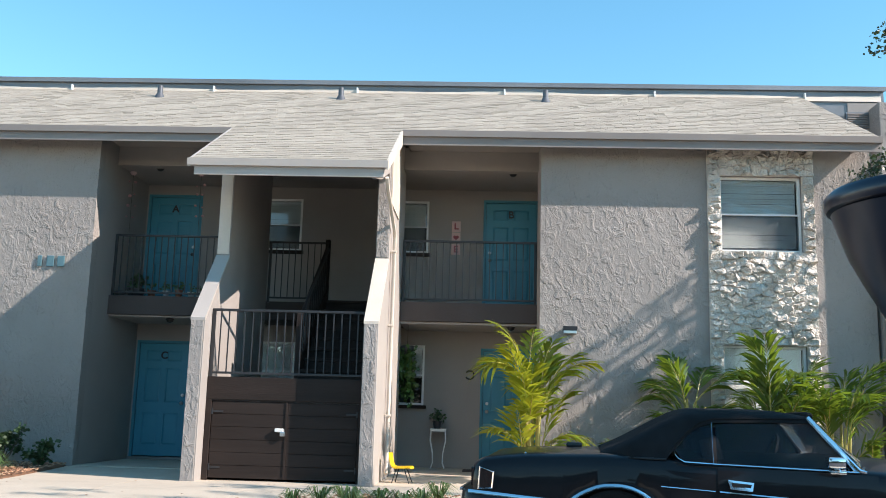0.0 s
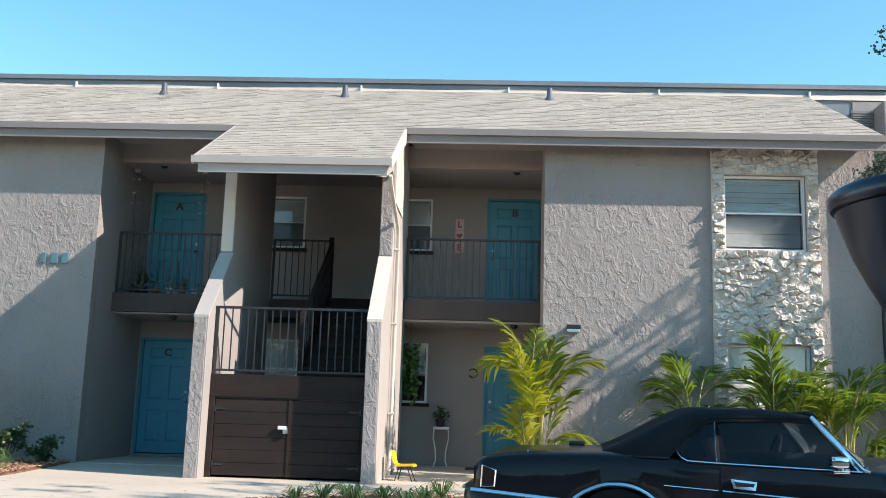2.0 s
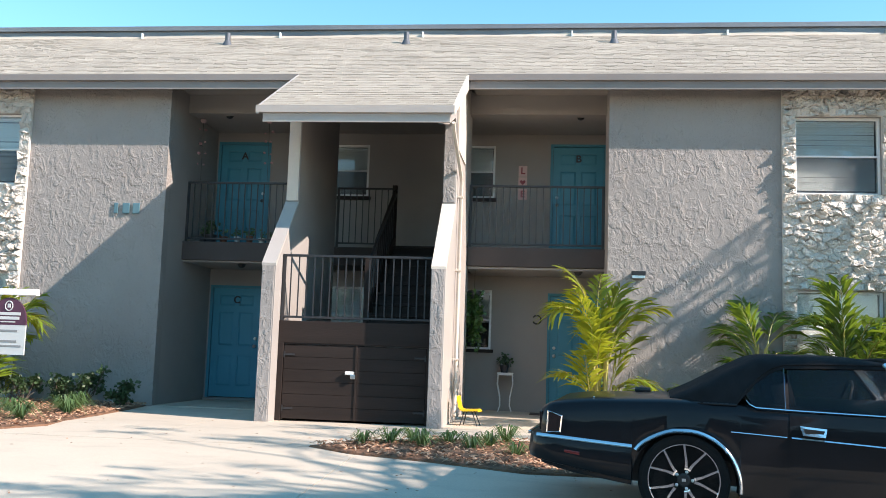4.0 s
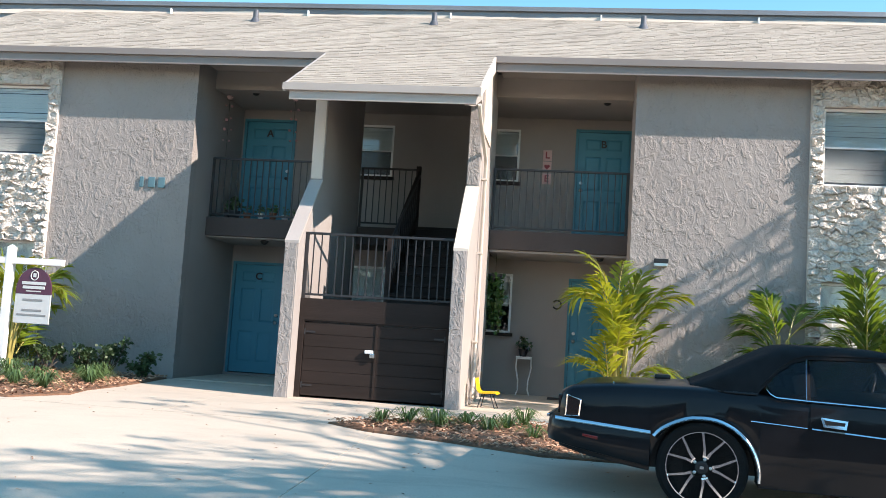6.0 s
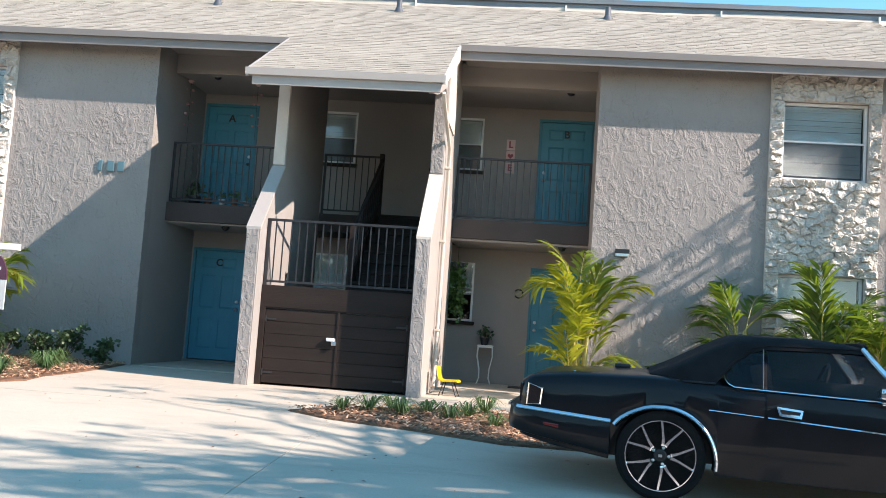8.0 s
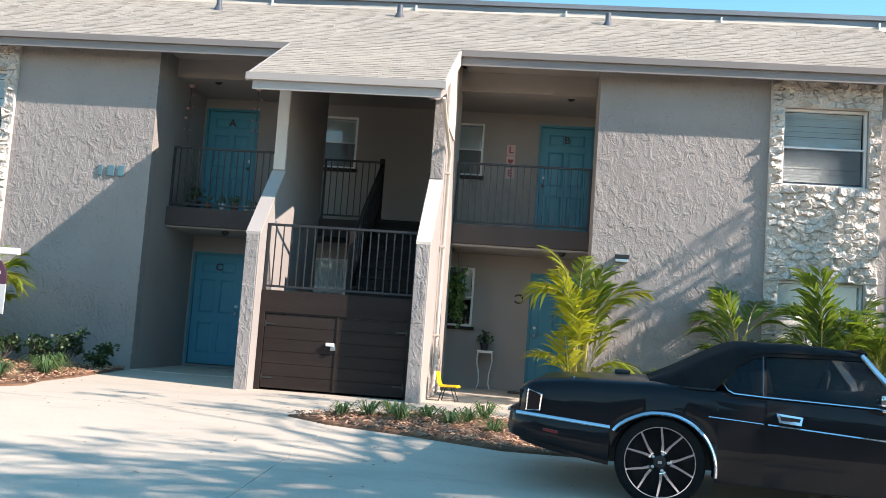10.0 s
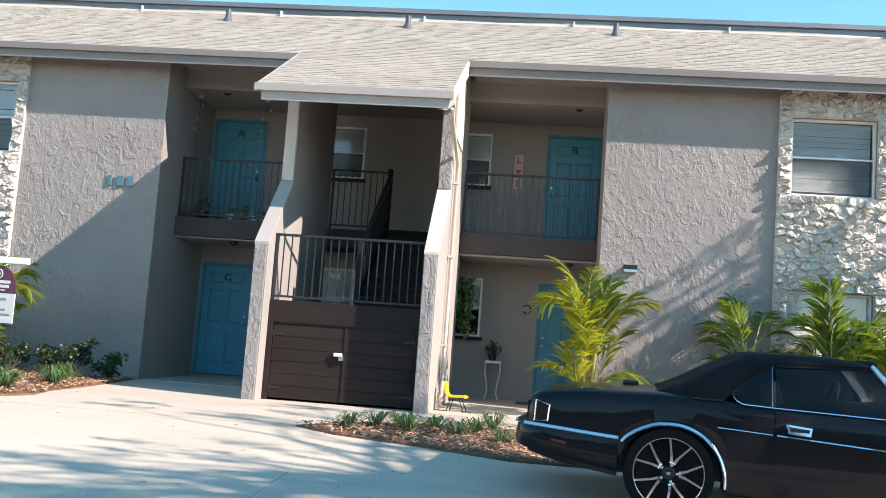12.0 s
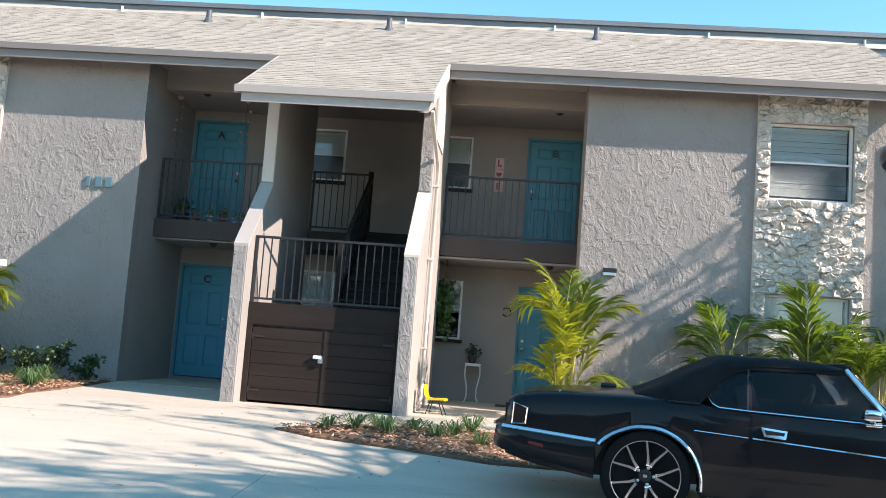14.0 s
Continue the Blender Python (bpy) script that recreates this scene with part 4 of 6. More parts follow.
# ---- plants ----
def frond(s, base, heading, rise, length, droop, leaf_len, rg, pairs=16, width=0.044):
    """One feather palm frond: an arching midrib with pointed leaflets on both sides."""
    p = Vector(base)
    d = Vector((math.cos(heading), math.sin(heading), 0))
    side = Vector((-d.y, d.x, 0))
    pts, ang = [p.copy()], rise
    for i in range(14):
        ang = rise - droop * (i / 13) ** 1.6
        p = p + (d * math.cos(ang) + Vector((0, 0, math.sin(ang)))) * length / 14
        pts.append(p.copy())
    rib = Shape().tube(pts, [0.011 * (1 - 0.85 * i / 14) for i in range(15)], 5)
    for i in range(pairs):
        t = 0.2 + 0.79 * i / (pairs - 1)
        k = t * 14
        j = min(13, int(k))
        q = pts[j].lerp(pts[j + 1], k - j)
        along = (pts[j + 1] - pts[j]).normalized()
        over = side.cross(along)
        ll = leaf_len * (0.5 + 0.75 * math.sin(math.pi * min(1, t * 0.85 + 0.1))) * rg.uniform(0.8, 1.12)
        for sg in (-1, 1):
            out = (side * sg * rg.uniform(0.4, 0.62) + along * rg.uniform(0.75, 1.0) - over * rg.uniform(-0.3, 0.15)).normalized()
            wv = along.cross(out).normalized().cross(out).normalized() * width * rg.uniform(0.75, 1.2)
            sag = Vector((0, 0, -ll * rg.uniform(0.15, 0.5)))
            m1, m2 = q + out * ll * 0.3 + sag * 0.08, q + out * ll * 0.65 + sag * 0.4
            tip = q + out * ll * 0.97 + sag
            s.add([q, m1 + wv * 0.5, m1 - wv * 0.5, m2 + wv * 0.36, m2 - wv * 0.36, tip], [(0, 1, 2), (1, 3, 4, 2), (3, 5, 4)])
    return rib


def palm(at, height, fronds, spread, stems, mat, label, seed, leaf_len=0.34, flen=(0.9, 1.3), rises=(0.5, 1.45)):
    rg = random.Random(seed)
    p = thing("areca_palm", at, label, "palm", "areca palms")
    x, y, z = at
    heads = []
    for i in range(stems):
        a = 2 * math.pi * i / stems + rg.uniform(-0.4, 0.4)
        r0, r1 = rg.uniform(0.03, 0.1), rg.uniform(0.08, spread)
        top = (x + r1 * math.cos(a), y + r1 * math.sin(a), z + height * rg.uniform(0.75, 1.05))
        part("cane", Shape().tube([(x + r0 * math.cos(a), y + r0 * math.sin(a), z), (x + (r0 + r1) / 2 * math.cos(a), y + (r0 + r1) / 2 * math.sin(a), z + height * 0.5), top], [0.026, 0.021, 0.014], 7), MAT_CANE, p, smooth=True)
        heads.append((top, a))
    for i in range(fronds):
        top, a = heads[i % stems]
        s = Shape()
        rise = rises[0] + (rises[1] - rises[0]) * rg.random()
        rib = frond(s, (top[0], top[1], max(z + 0.12, top[2] - rg.choice((0.0, 0.15, 0.35, 0.7)) * height * rg.uniform(0.8, 1.1))), a + rg.uniform(-1.1, 1.1), rise, rg.uniform(*flen), rg.choice((0.4, 0.7, 1.0, 1.5)) * rg.uniform(0.8, 1.2), leaf_len, rg)
        f = part("frond", s, mat, p, solid=False)
        part("midrib", rib, MAT_CANE, f)
    return p


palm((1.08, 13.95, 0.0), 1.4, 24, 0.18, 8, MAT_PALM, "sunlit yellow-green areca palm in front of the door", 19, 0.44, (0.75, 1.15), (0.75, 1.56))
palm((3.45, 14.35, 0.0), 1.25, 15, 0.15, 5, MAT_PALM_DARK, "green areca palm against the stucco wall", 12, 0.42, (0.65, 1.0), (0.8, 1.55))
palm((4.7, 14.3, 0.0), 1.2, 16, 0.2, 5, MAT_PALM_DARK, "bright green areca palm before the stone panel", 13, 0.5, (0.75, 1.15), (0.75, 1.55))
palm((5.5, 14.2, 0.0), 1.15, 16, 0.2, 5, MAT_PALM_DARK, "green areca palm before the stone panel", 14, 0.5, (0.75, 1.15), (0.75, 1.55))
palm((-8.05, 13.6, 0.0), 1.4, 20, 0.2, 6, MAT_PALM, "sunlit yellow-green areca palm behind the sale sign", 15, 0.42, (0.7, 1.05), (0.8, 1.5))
palm((2.55, 14.2, 0.0), 0.4, 9, 0.12, 3, MAT_PALM_DARK, "low dark green palm against the wall", 16, 0.26, (0.45, 0.75), (0.5, 1.3))
palm((6.0, 14.2, 0.0), 0.3, 7, 0.15, 3, MAT_PALM_DARK, "low dark green palm at the wall end", 17, 0.26, (0.5, 0.75), (0.3, 1.2))


def clump(at, label, seed, n=64, r=0.29, h=0.19):
    rg = random.Random(seed)
    c = thing("grass_clump", at, label, "grass clump", "strap-leaved clumps")
    s = Shape()
    for i in range(n):
        a, sp, hh = rg.uniform(0, 6.283), r * rg.uniform(0.4, 1.25), h * rg.uniform(0.6, 1.2)
        d = Vector((math.cos(a), math.sin(a), 0))
        w = Vector((-d.y, d.x, 0)) * rg.uniform(0.005, 0.009)
        b = Vector(at) + d * rg.uniform(0, 0.05)
        m, t = b + d * sp * 0.4 + Vector((0, 0, hh)), b + d * sp * 1.15 + Vector((0, 0, hh * rg.uniform(-0.05, 0.6)))
        s.add([b - w, b + w, m + w, m - w, t], [(0, 1, 2, 3), (3, 2, 4)])
    part("leaves", s, MAT_LIRIOPE, c, solid=False)
    return c


def gat(x, y, up=0.03):
    return (x, y, ground_z(y) + up)


for i, (x, y) in enumerate(((-1.64, 10.5), (-1.36, 10.62), (-0.98, 10.42), (-0.72, 10.8), (-0.45, 10.45), (-0.1, 11.1), (0.05, 10.15), (-1.1, 10.75), (0.6, 10.5), (1.2, 10.3), (-0.25, 10.7))):
    clump(gat(x, y), "green strap-leaved grass clump in the mulch island", 40 + i, 44, 0.24 + 0.02 * (i % 4), 0.13 + 0.02 * (i % 3))
for i, (x, y) in enumerate(((-6.55, 11.4), (-6.05, 11.25), (-6.2, 12.6), (-6.3, 13.1), (-6.75, 12.2), (-7.1, 11.5), (-7.6, 11.4), (-7.3, 12.5), (-6.0, 12.3), (-8.2, 11.6), (-8.8, 11.9))):
    clump(gat(x, y), "pale green grass clump at the edge of the mulch bed", 70 + i, 75, 0.30 + 0.03 * (i % 3), 0.17 + 0.02 * (i % 4))


def leaf_cloud(s, c, rad, n, size, rg, flat=0.8):
    for i in range(n):
        d = Vector((rg.gauss(0, 1), rg.gauss(0, 1), rg.gauss(0, 1))).normalized() * rg.random() ** 0.45
        p = Vector(c) + Vector((d.x * rad[0], d.y * rad[1], d.z * rad[2]))
        a = Vector((rg.gauss(0, 1), rg.gauss(0, 1), rg.gauss(0, flat))).normalized() * size * rg.uniform(0.7, 1.3)
        b = a.cross(Vector((rg.gauss(0, 1), rg.gauss(0, 1), rg.gauss(0, 1)))).normalized() * a.length * 0.42
        s.add([p, p + a * 0.5 + b, p + a, p + a * 0.5 - b], [(0, 1, 2, 3)])


def shrub(at, r, h, label, seed):
    rg = random.Random(seed)
    b = thing("shrub", at, label, "shrub", "low shrubs")
    st = Shape()
    lv = Shape()
    for i in range(11):
        a, q = rg.uniform(0, 6.283), r * rg.uniform(0.2, 0.95)
        tip = (at[0] + q * math.cos(a), at[1] + q * math.sin(a), at[2] + h * rg.uniform(0.35, 1.0))
        st.tube([at, ((at[0] + tip[0]) / 2, (at[1] + tip[1]) / 2, at[2] + h * 0.3), tip], [0.012, 0.008, 0.004], 5)
        leaf_cloud(lv, tip, (0.11, 0.11, 0.08), 46, 0.058, rg)
    part("stems", st, MAT_BARK, b)
    part("foliage", lv, MAT_SHRUB, b, solid=False)


for i, (x, y, r, h) in enumerate(((-7.75, 14.2, 0.32, 0.42), (-7.2, 14.35, 0.3, 0.40), (-6.75, 14.2, 0.34, 0.55), (-6.1, 14.0, 0.2, 0.36), (-8.5, 14.3, 0.35, 0.45), (-9.3, 14.3, 0.35, 0.5))):
    shrub((x, y, 0.02), r, h, "dark green leafy shrub at the foot of the stucco wall", 100 + i)


def mulch_bed(name, outline, label, seed, n):
    s = Shape()
    cx, cy = sum(p[0] for p in outline) / len(outline), sum(p[1] for p in outline) / len(outline)
    rings = []
    for k, up in ((1.0, -0.03), (0.985, 0.02), (0.9, 0.035), (0.5, 0.045)):
        rings.append([(cx + (x - cx) * k, cy + (y - cy) * k, ground_z(cy + (y - cy) * k) + up) for x, y in outline])
    s.grid(rings, wrap=True)
    s.add(rings[-1], [tuple(range(len(outline)))])
    bed = setting(name, s, MAT_MULCH, label, "mulch bed", True)
    rg = random.Random(seed)
    c = Shape()
    tri = [((cx, cy), outline[i], outline[(i + 1) % len(outline)]) for i in range(len(outline))]
    area = [abs((b[0] - a[0]) * (q[1] - a[1]) - (q[0] - a[0]) * (b[1] - a[1])) for a, b, q in tri]
    for i in range(n):
        a, b, q = rg.choices(tri, area)[0]
        u, v = rg.random(), rg.random()
        if u + v > 1:
            u, v = 1 - u, 1 - v
        x, y = a[0] + u * (b[0] - a[0]) + v * (q[0] - a[0]), a[1] + u * (b[1] - a[1]) + v * (q[1] - a[1])
        m = pose(x, y, ground_z(y) + rg.uniform(0.03, 0.06), rg.uniform(-30, 30), rg.uniform(-30, 30), rg.uniform(0, 360))
        l, w = rg.uniform(0.015, 0.045), rg.uniform(0.006, 0.014)
        c.add([m @ Vector(p) for p in ((-l, -w, 0), (l, -w * 0.6, 0.004), (l * 0.9, w, 0), (-l * 0.8, w, 0.005), (0, 0, 0.012))], [(0, 1, 4), (1, 2, 4), (2, 3, 4), (3, 0, 4)])
    tagged(part("wood_chips", c, MAT_CHIPS, bed, "loose reddish wood chips", solid=False), kind="stuff")


mulch_bed("mulch_island", [(-2.22, 10.3), (-1.7, 9.93), (-0.85, 9.64), (0.16, 9.2), (3.0, 9.2), (5.5, 9.6), (6.2, 10.6), (5.0, 11.35), (0.3, 11.35), (-1.0, 11.2), (-1.85, 10.75)], "mulch island with grass clumps beside the driveway", 21, 5000)
mulch_bed("mulch_bed_left", [(-5.87, 13.95), (-5.67, 12.5), (-5.55, 11.0), (-6.0, 10.42), (-9.0, 10.4), (-13.0, 10.4), (-13.0, 14.98), (-6.05, 14.98)], "mulch bed at the foot of the wall", 22, 7000)
mulch_bed("mulch_bed_right", [(1.25, 12.7), (6.4, 12.7), (6.4, 14.98), (1.25, 14.98), (0.75, 13.9), (0.7, 12.9)], "mulch bed under the palms", 23, 1500)

rg = random.Random(77)
litter = Shape()
for i in range(150):
    x, y = rg.uniform(-7.5, 1.0), rg.uniform(6.0, 12.6)
    m = pose(x, y, ground_z(y) + 0.006, rg.uniform(-12, 12), rg.uniform(-12, 12), rg.uniform(0, 360))
    l = rg.uniform(0.012, 0.03)
    litter.add([m @ Vector(p) for p in ((-l, 0, 0), (0, -l * 0.4, 0.004), (l, 0, 0), (0, l * 0.4, 0.004))], [(0, 1, 2, 3)])
tagged(new("fallen_leaves", litter.mesh("fallen_leaves", MAT_CHIPS, solid=False)), "scattered dry leaves on the concrete driveway", "leaf litter", kind="stuff")

# ---- sale sign on a post ----
SX, SY = -7.52, 12.6
sg = thing("sale_sign", (SX, SY, 0), "white post with a hanging plum and grey sale sign", "sign")
part("post", Shape().box(SX - 0.05, SX + 0.05, SY - 0.05, SY + 0.05, -0.02, 1.84, 0.006).add([(SX - 0.05, SY - 0.05, 1.835), (SX + 0.05, SY - 0.05, 1.835), (SX + 0.05, SY + 0.05, 1.835), (SX - 0.05, SY + 0.05, 1.835), (SX, SY, 1.88)], [(0, 1, 4), (1, 2, 4), (2, 3, 4), (3, 0, 4)]), MAT_WHITE, sg, "white vinyl post")
part("arm", Shape().box(SX - 0.45, SX + 0.80, SY - 0.045, SY + 0.045, 1.605, 1.695, 0.006), MAT_WHITE, sg, "white vinyl arm")
A0, A1 = SX + 0.13, SX + 0.66
cxs = (A0 + A1) / 2
arch = [(A0, 1.19), (A1, 1.19)] + [(cxs + (A1 - A0) / 2 * math.cos(t), 1.24 + 0.33 * math.sin(t)) for t in [math.pi * k / 16 for k in range(17)]]
pan = part("panel", Shape().prism([(A0, 0.78), (A1, 0.78), (A1, 1.195), (A0, 1.195)], 'y', SY - 0.012, SY + 0.012), MAT_SIGN_GREY, sg, "pale grey lower panel")
part("plum_field", Shape().prism(arch, 'y', SY - 0.014, SY + 0.014), MAT_SIGN_PURPLE, sg, "plum arched upper panel")
part("emblem", Shape().tube([(cxs + 0.055 * math.cos(t), SY - 0.017, 1.455 + 0.065 * math.sin(t)) for t in [2 * math.pi * k / 20 for k in range(20)]], 0.007, 6, True).box(cxs - 0.022, cxs + 0.022, SY - 0.02, SY - 0.012, 1.43, 1.485, 0.003), MAT_SIGN_GREY, sg, "pale round emblem")
for z, w, hh in ((1.345, 0.36, 0.042), (1.285, 0.33, 0.042), (1.232, 0.22, 0.016)):
    part("pale_bar", Shape().box(cxs - w / 2, cxs + w / 2, SY - 0.019, SY - 0.012, z - hh / 2, z + hh / 2, 0.002), MAT_SIGN_GREY, sg)
for z, w, hh in ((1.11, 0.30, 0.03), (0.965, 0.30, 0.03), (0.90, 0.44, 0.026)):
    part("grey_bar", Shape().box(cxs - w / 2, cxs + w / 2, SY - 0.017, SY - 0.01, z - hh / 2, z + hh / 2, 0.002), MAT_SIGN_INK, sg)
for x in (A0 + 0.12, A1 - 0.12):
    part("hanger", Shape().tube([(x, SY, 1.61), (x, SY, 1.47)], 0.005, 6), MAT_STEEL, sg)

# ---- things in the recess ----
CX, CY = -0.745, 13.6
ch = thing("child_chair", (CX, CY, 0.0), "small yellow plastic chair with metal legs", "chair")
seat = Shape()
prof = [(0.19, 0.272), (0.17, 0.285), (0.06, 0.278), (-0.08, 0.272), (-0.13, 0.285), (-0.155, 0.33), (-0.175, 0.42), (-0.19, 0.50)]
front_rows = []
for off in (0, 0.03):
    front_rows.append([[(CX + u + off * 0.4, CY + w * (0.92 if i > 5 else 1.0), z - off) for w in (-0.15, -0.1, 0, 0.1, 0.15)] for i, (u, z) in enumerate(prof)])
seat.grid(front_rows[0]).grid(front_rows[1])
for a in (0, -1):
    seat.grid([[r[a] for r in front_rows[0]], [r[a] for r in front_rows[1]]])
seat.grid([front_rows[0][0], front_rows[1][0]]).grid([front_rows[0][-1], front_rows[1][-1]])
part("seat_shell", seat, MAT_YELLOW, ch, "moulded yellow seat and back", smooth=True)
for sx, sy in ((0.12, -0.12), (0.12, 0.12), (-0.08, -0.12), (-0.08, 0.12)):
    part("leg", Shape().tube([(CX + sx * 0.6, CY + sy * 0.8, 0.265), (CX + sx * 1.5, CY + sy * 1.1, 0.0)], 0.009, 8), MAT_RAIL, ch)

ch.matrix_basis = Matrix.Translation((CX, CY, 0)) @ Matrix.Rotation(radians(-8), 4, 'Z') @ Matrix.Scale(0.82, 4)

TX, TY = -0.40, 17.05
tb = thing("plant_stand", (TX, TY, 0.015), "small white metal plant stand with curved legs", "plant stand")
part("top", Shape().box(TX - 0.14, TX + 0.14, TY - 0.12, TY + 0.12, 0.68, 0.70, 0.006), MAT_WHITE, tb)
part("apron", Shape().box(TX - 0.13, TX + 0.13, TY - 0.115, TY - 0.105, 0.655, 0.68, 0.003), MAT_WHITE, tb)
for sx in (-1, 1):
    for sy in (-1, 1):
        part("leg", Shape().tube([(TX + sx * 0.125, TY + sy * 0.1, 0.68), (TX + sx * 0.135, TY + sy * 0.1, 0.5), (TX + sx * 0.09, TY + sy * 0.09, 0.28), (TX + sx * 0.085, TY + sy * 0.09, 0.12), (TX + sx * 0.12, TY + sy * 0.1, 0.015)], 0.008, 6), MAT_WHITE, tb, smooth=True)


def pot_plant(name, at, r, h, mat, label, seed, leaves=40, lr=0.14, mat_leaf=None):
    rg = random.Random(seed)
    p = thing(name, at, label, "potted plant", "potted plants")
    x, y, z = at
    pot = part("pot", Shape().lathe([(r * 0.7, z), (r, z + h), (r * 1.06, z + h), (r * 1.06, z + h * 0.86), (r * 0.9, z + h * 0.88)], (x, y, 0), 16), mat, p, smooth=True)
    part("soil", Shape().lathe([(r * 0.92, z + h * 0.8), (r * 0.3, z + h * 0.9)], (x, y, 0), 12), MAT_DIRT, pot)
    s = Shape()
    leaf_cloud(s, (x, y, z + h + lr * 0.7), (lr, lr, lr), leaves, lr * 0.55, rg)
    part("foliage", s, mat_leaf or MAT_SHRUB, p, solid=False)


pot_plant("potted_plant", (TX - 0.02, TY, 0.70), 0.085, 0.13, MAT_POT_DARK, "dark potted plant on the white stand", 31, 60, 0.13)
rg = random.Random(32)
for i, x in enumerate((-5.72, -5.35, -5.1, -4.88, -4.66, -4.44, -4.22, -4.0)):
    pot_plant("potted_plant", (x, 16.08, DECK), 0.055 + rg.uniform(0, 0.02), 0.1 + rg.uniform(0, 0.04), (MAT_POT_DARK, MAT_POT, MAT_WHITE, MAT_POT, MAT_WHITE, MAT_POT, MAT_WHITE, MAT_POT_DARK)[i], "small potted plant on the balcony edge", 50 + i, 22 + 5 * i % 20, 0.05 + rg.uniform(0, 0.05), MAT_VINE)
pot_plant("potted_plant", (-5.65, 16.2, DECK), 0.14, 0.16, MAT_POT_DARK, "dark bushy potted plant on the balcony corner", 62, 90, 0.15)

vine = thing("hanging_vine", (-0.92, 16.2, 2.44), "trailing green vine hanging from the walkway", "hanging plant")
rg = random.Random(33)
part("cord", Shape().tube([(-0.92, 16.2, 2.44), (-0.92, 16.2, 2.1)], 0.004, 5), MAT_RAIL, vine)
part("basket", Shape().lathe([(0.06, 1.92), (0.11, 2.0), (0.12, 2.08), (0.1, 2.08)], (-0.92, 16.2, 0), 14), MAT_POT_DARK, vine)
s = Shape()
st = Shape()
for i in range(26):
    a, r = rg.uniform(0, 6.283), rg.uniform(0.05, 0.19)
    z1 = rg.uniform(1.0, 1.7)
    pts = [(-0.92 + 0.07 * math.cos(a), 16.2 + 0.07 * math.sin(a), 2.08), (-0.92 + r * math.cos(a), 16.2 + r * math.sin(a), 2.0), (-0.92 + r * 1.05 * math.cos(a), 16.2 + r * math.sin(a), z1)]
    st.tube(pts, 0.003, 4)
    for k in range(int((2.05 - z1) / 0.055)):
        leaf_cloud(s, (pts[1][0], pts[1][1], 2.03 - k * 0.055), (0.05, 0.05, 0.03), 2, 0.07, rg)
part("stems", st, MAT_VINE, vine)
part("foliage", s, MAT_VINE, vine, solid=False)
mat_ = thing("door_mat", (0.75, 16.85, 0.015), "dark brown door mat before the ground-floor door", "door mat")
part("mat", Shape().box(0.05, 1.0, 16.35, 16.85, 0.016, 0.032, 0.005), MAT_SLAB, mat_)


# ---- the parked car (its own metres: x to the nose, y away from the near side, z up from the ground) ----
W = 1.74
HUB = 0.33
WB = 2.56
car = thing("convertible_car", (0, 0, 0), "black two-door convertible with a raised black soft top and chrome trim", "car")


def along(table, x):
    for (a, p), (b, q) in zip(table, table[1:]):
        if a <= x <= b:
            return p + (q - p) * (x - a) / (b - a)
    return table[0][1] if x < table[0][0] else table[-1][1]


SHOULDER = [(-1.10, 0.79), (-1.02, 0.84), (-0.74, 0.872), (-0.1, 0.89), (0.37, 0.885), (0.5, 0.865), (1.66, 0.84), (2.4, 0.80), (3.3, 0.73), (3.5, 0.62)]
CENTRE = [(-1.10, 0.80), (-1.0, 0.86), (-0.7, 0.90), (-0.1, 0.92), (0.4, 0.93), (1.7, 0.93), (2.4, 0.89), (3.3, 0.78), (3.5, 0.64)]
SILL = [(-1.10, 0.40), (-0.87, 0.345), (-0.4, 0.275), (0.4, 0.22), (2.2, 0.20), (3.0, 0.22), (3.5, 0.32)]
INSET = [(-1.12, 0.10), (-1.06, 0.03), (-0.9, 0.0), (2.6, 0.0), (3.2, 0.05), (3.42, 0.13), (3.5, 0.24)]
ARCH = 0.385


def sill_at(x):
    z = along(SILL, x)
    for c in (0.01, WB):
        if abs(x - c) < ARCH:
            z = max(z, HUB - 0.03 + math.sqrt(ARCH ** 2 - (x - c) ** 2))
    return z


stations = sorted({-1.10, -1.07, -1.04, -1.0, -0.95, -0.85, -0.7, -0.5, 0.5, 0.72, 1.0, 1.4, 1.7, 2.0, 3.05, 3.2, 3.3, 3.4, 3.45, 3.5}
                  | {round(c + ARCH * math.sin(math.pi * k / 28), 4) for c in (0.01, WB) for k in range(-14, 15)} | {round(c + s_ * (ARCH + 0.003), 4) for c in (0.01, WB) for s_ in (-1, 1)})
rows = []
for x in stations:
    zs, zc, zb, e = along(SHOULDER, x), along(CENTRE, x), sill_at(x), along(INSET, x)
    zcr = min(zs - 0.06, max(zb + 0.03, along([(-1.1, 0.66), (0.3, 0.69), (1.46, 0.635), (3.5, 0.55)], x)))
    half = [(0.30 + e, zb + 0.0), (0.035 + e, zb), (0.012 + e, (zb + zcr) / 2), (e, zcr), (0.012 + e, (zcr * 0.4 + zs * 0.6)), (0.028 + e, zs - 0.02), (0.05 + e, zs), (0.11 + e, zs + 0.016), (0.35 + e * 0.7, (zs + zc * 2.2) / 3.2), (W / 2, zc)]
    ring = [(x, y, z) for y, z in half] + [(x, W - y, z) for y, z in half[-2::-1]]
    rows.append(ring)
s = Shape().grid(rows)
for r in (rows[0], rows[-1]):
    s.add(r, [tuple(range(len(r)))])
body = part("body", s, MAT_CARPAINT, car, "glossy black body", smooth=True, local=True)
part("floor_pan", Shape().box(-0.6, 3.2, 0.3, W - 0.3, 0.27, 0.42).box(0.42, 2.14, 0.05, W - 0.05, 0.24, 0.36), MAT_BLACKPL, car, local=True)
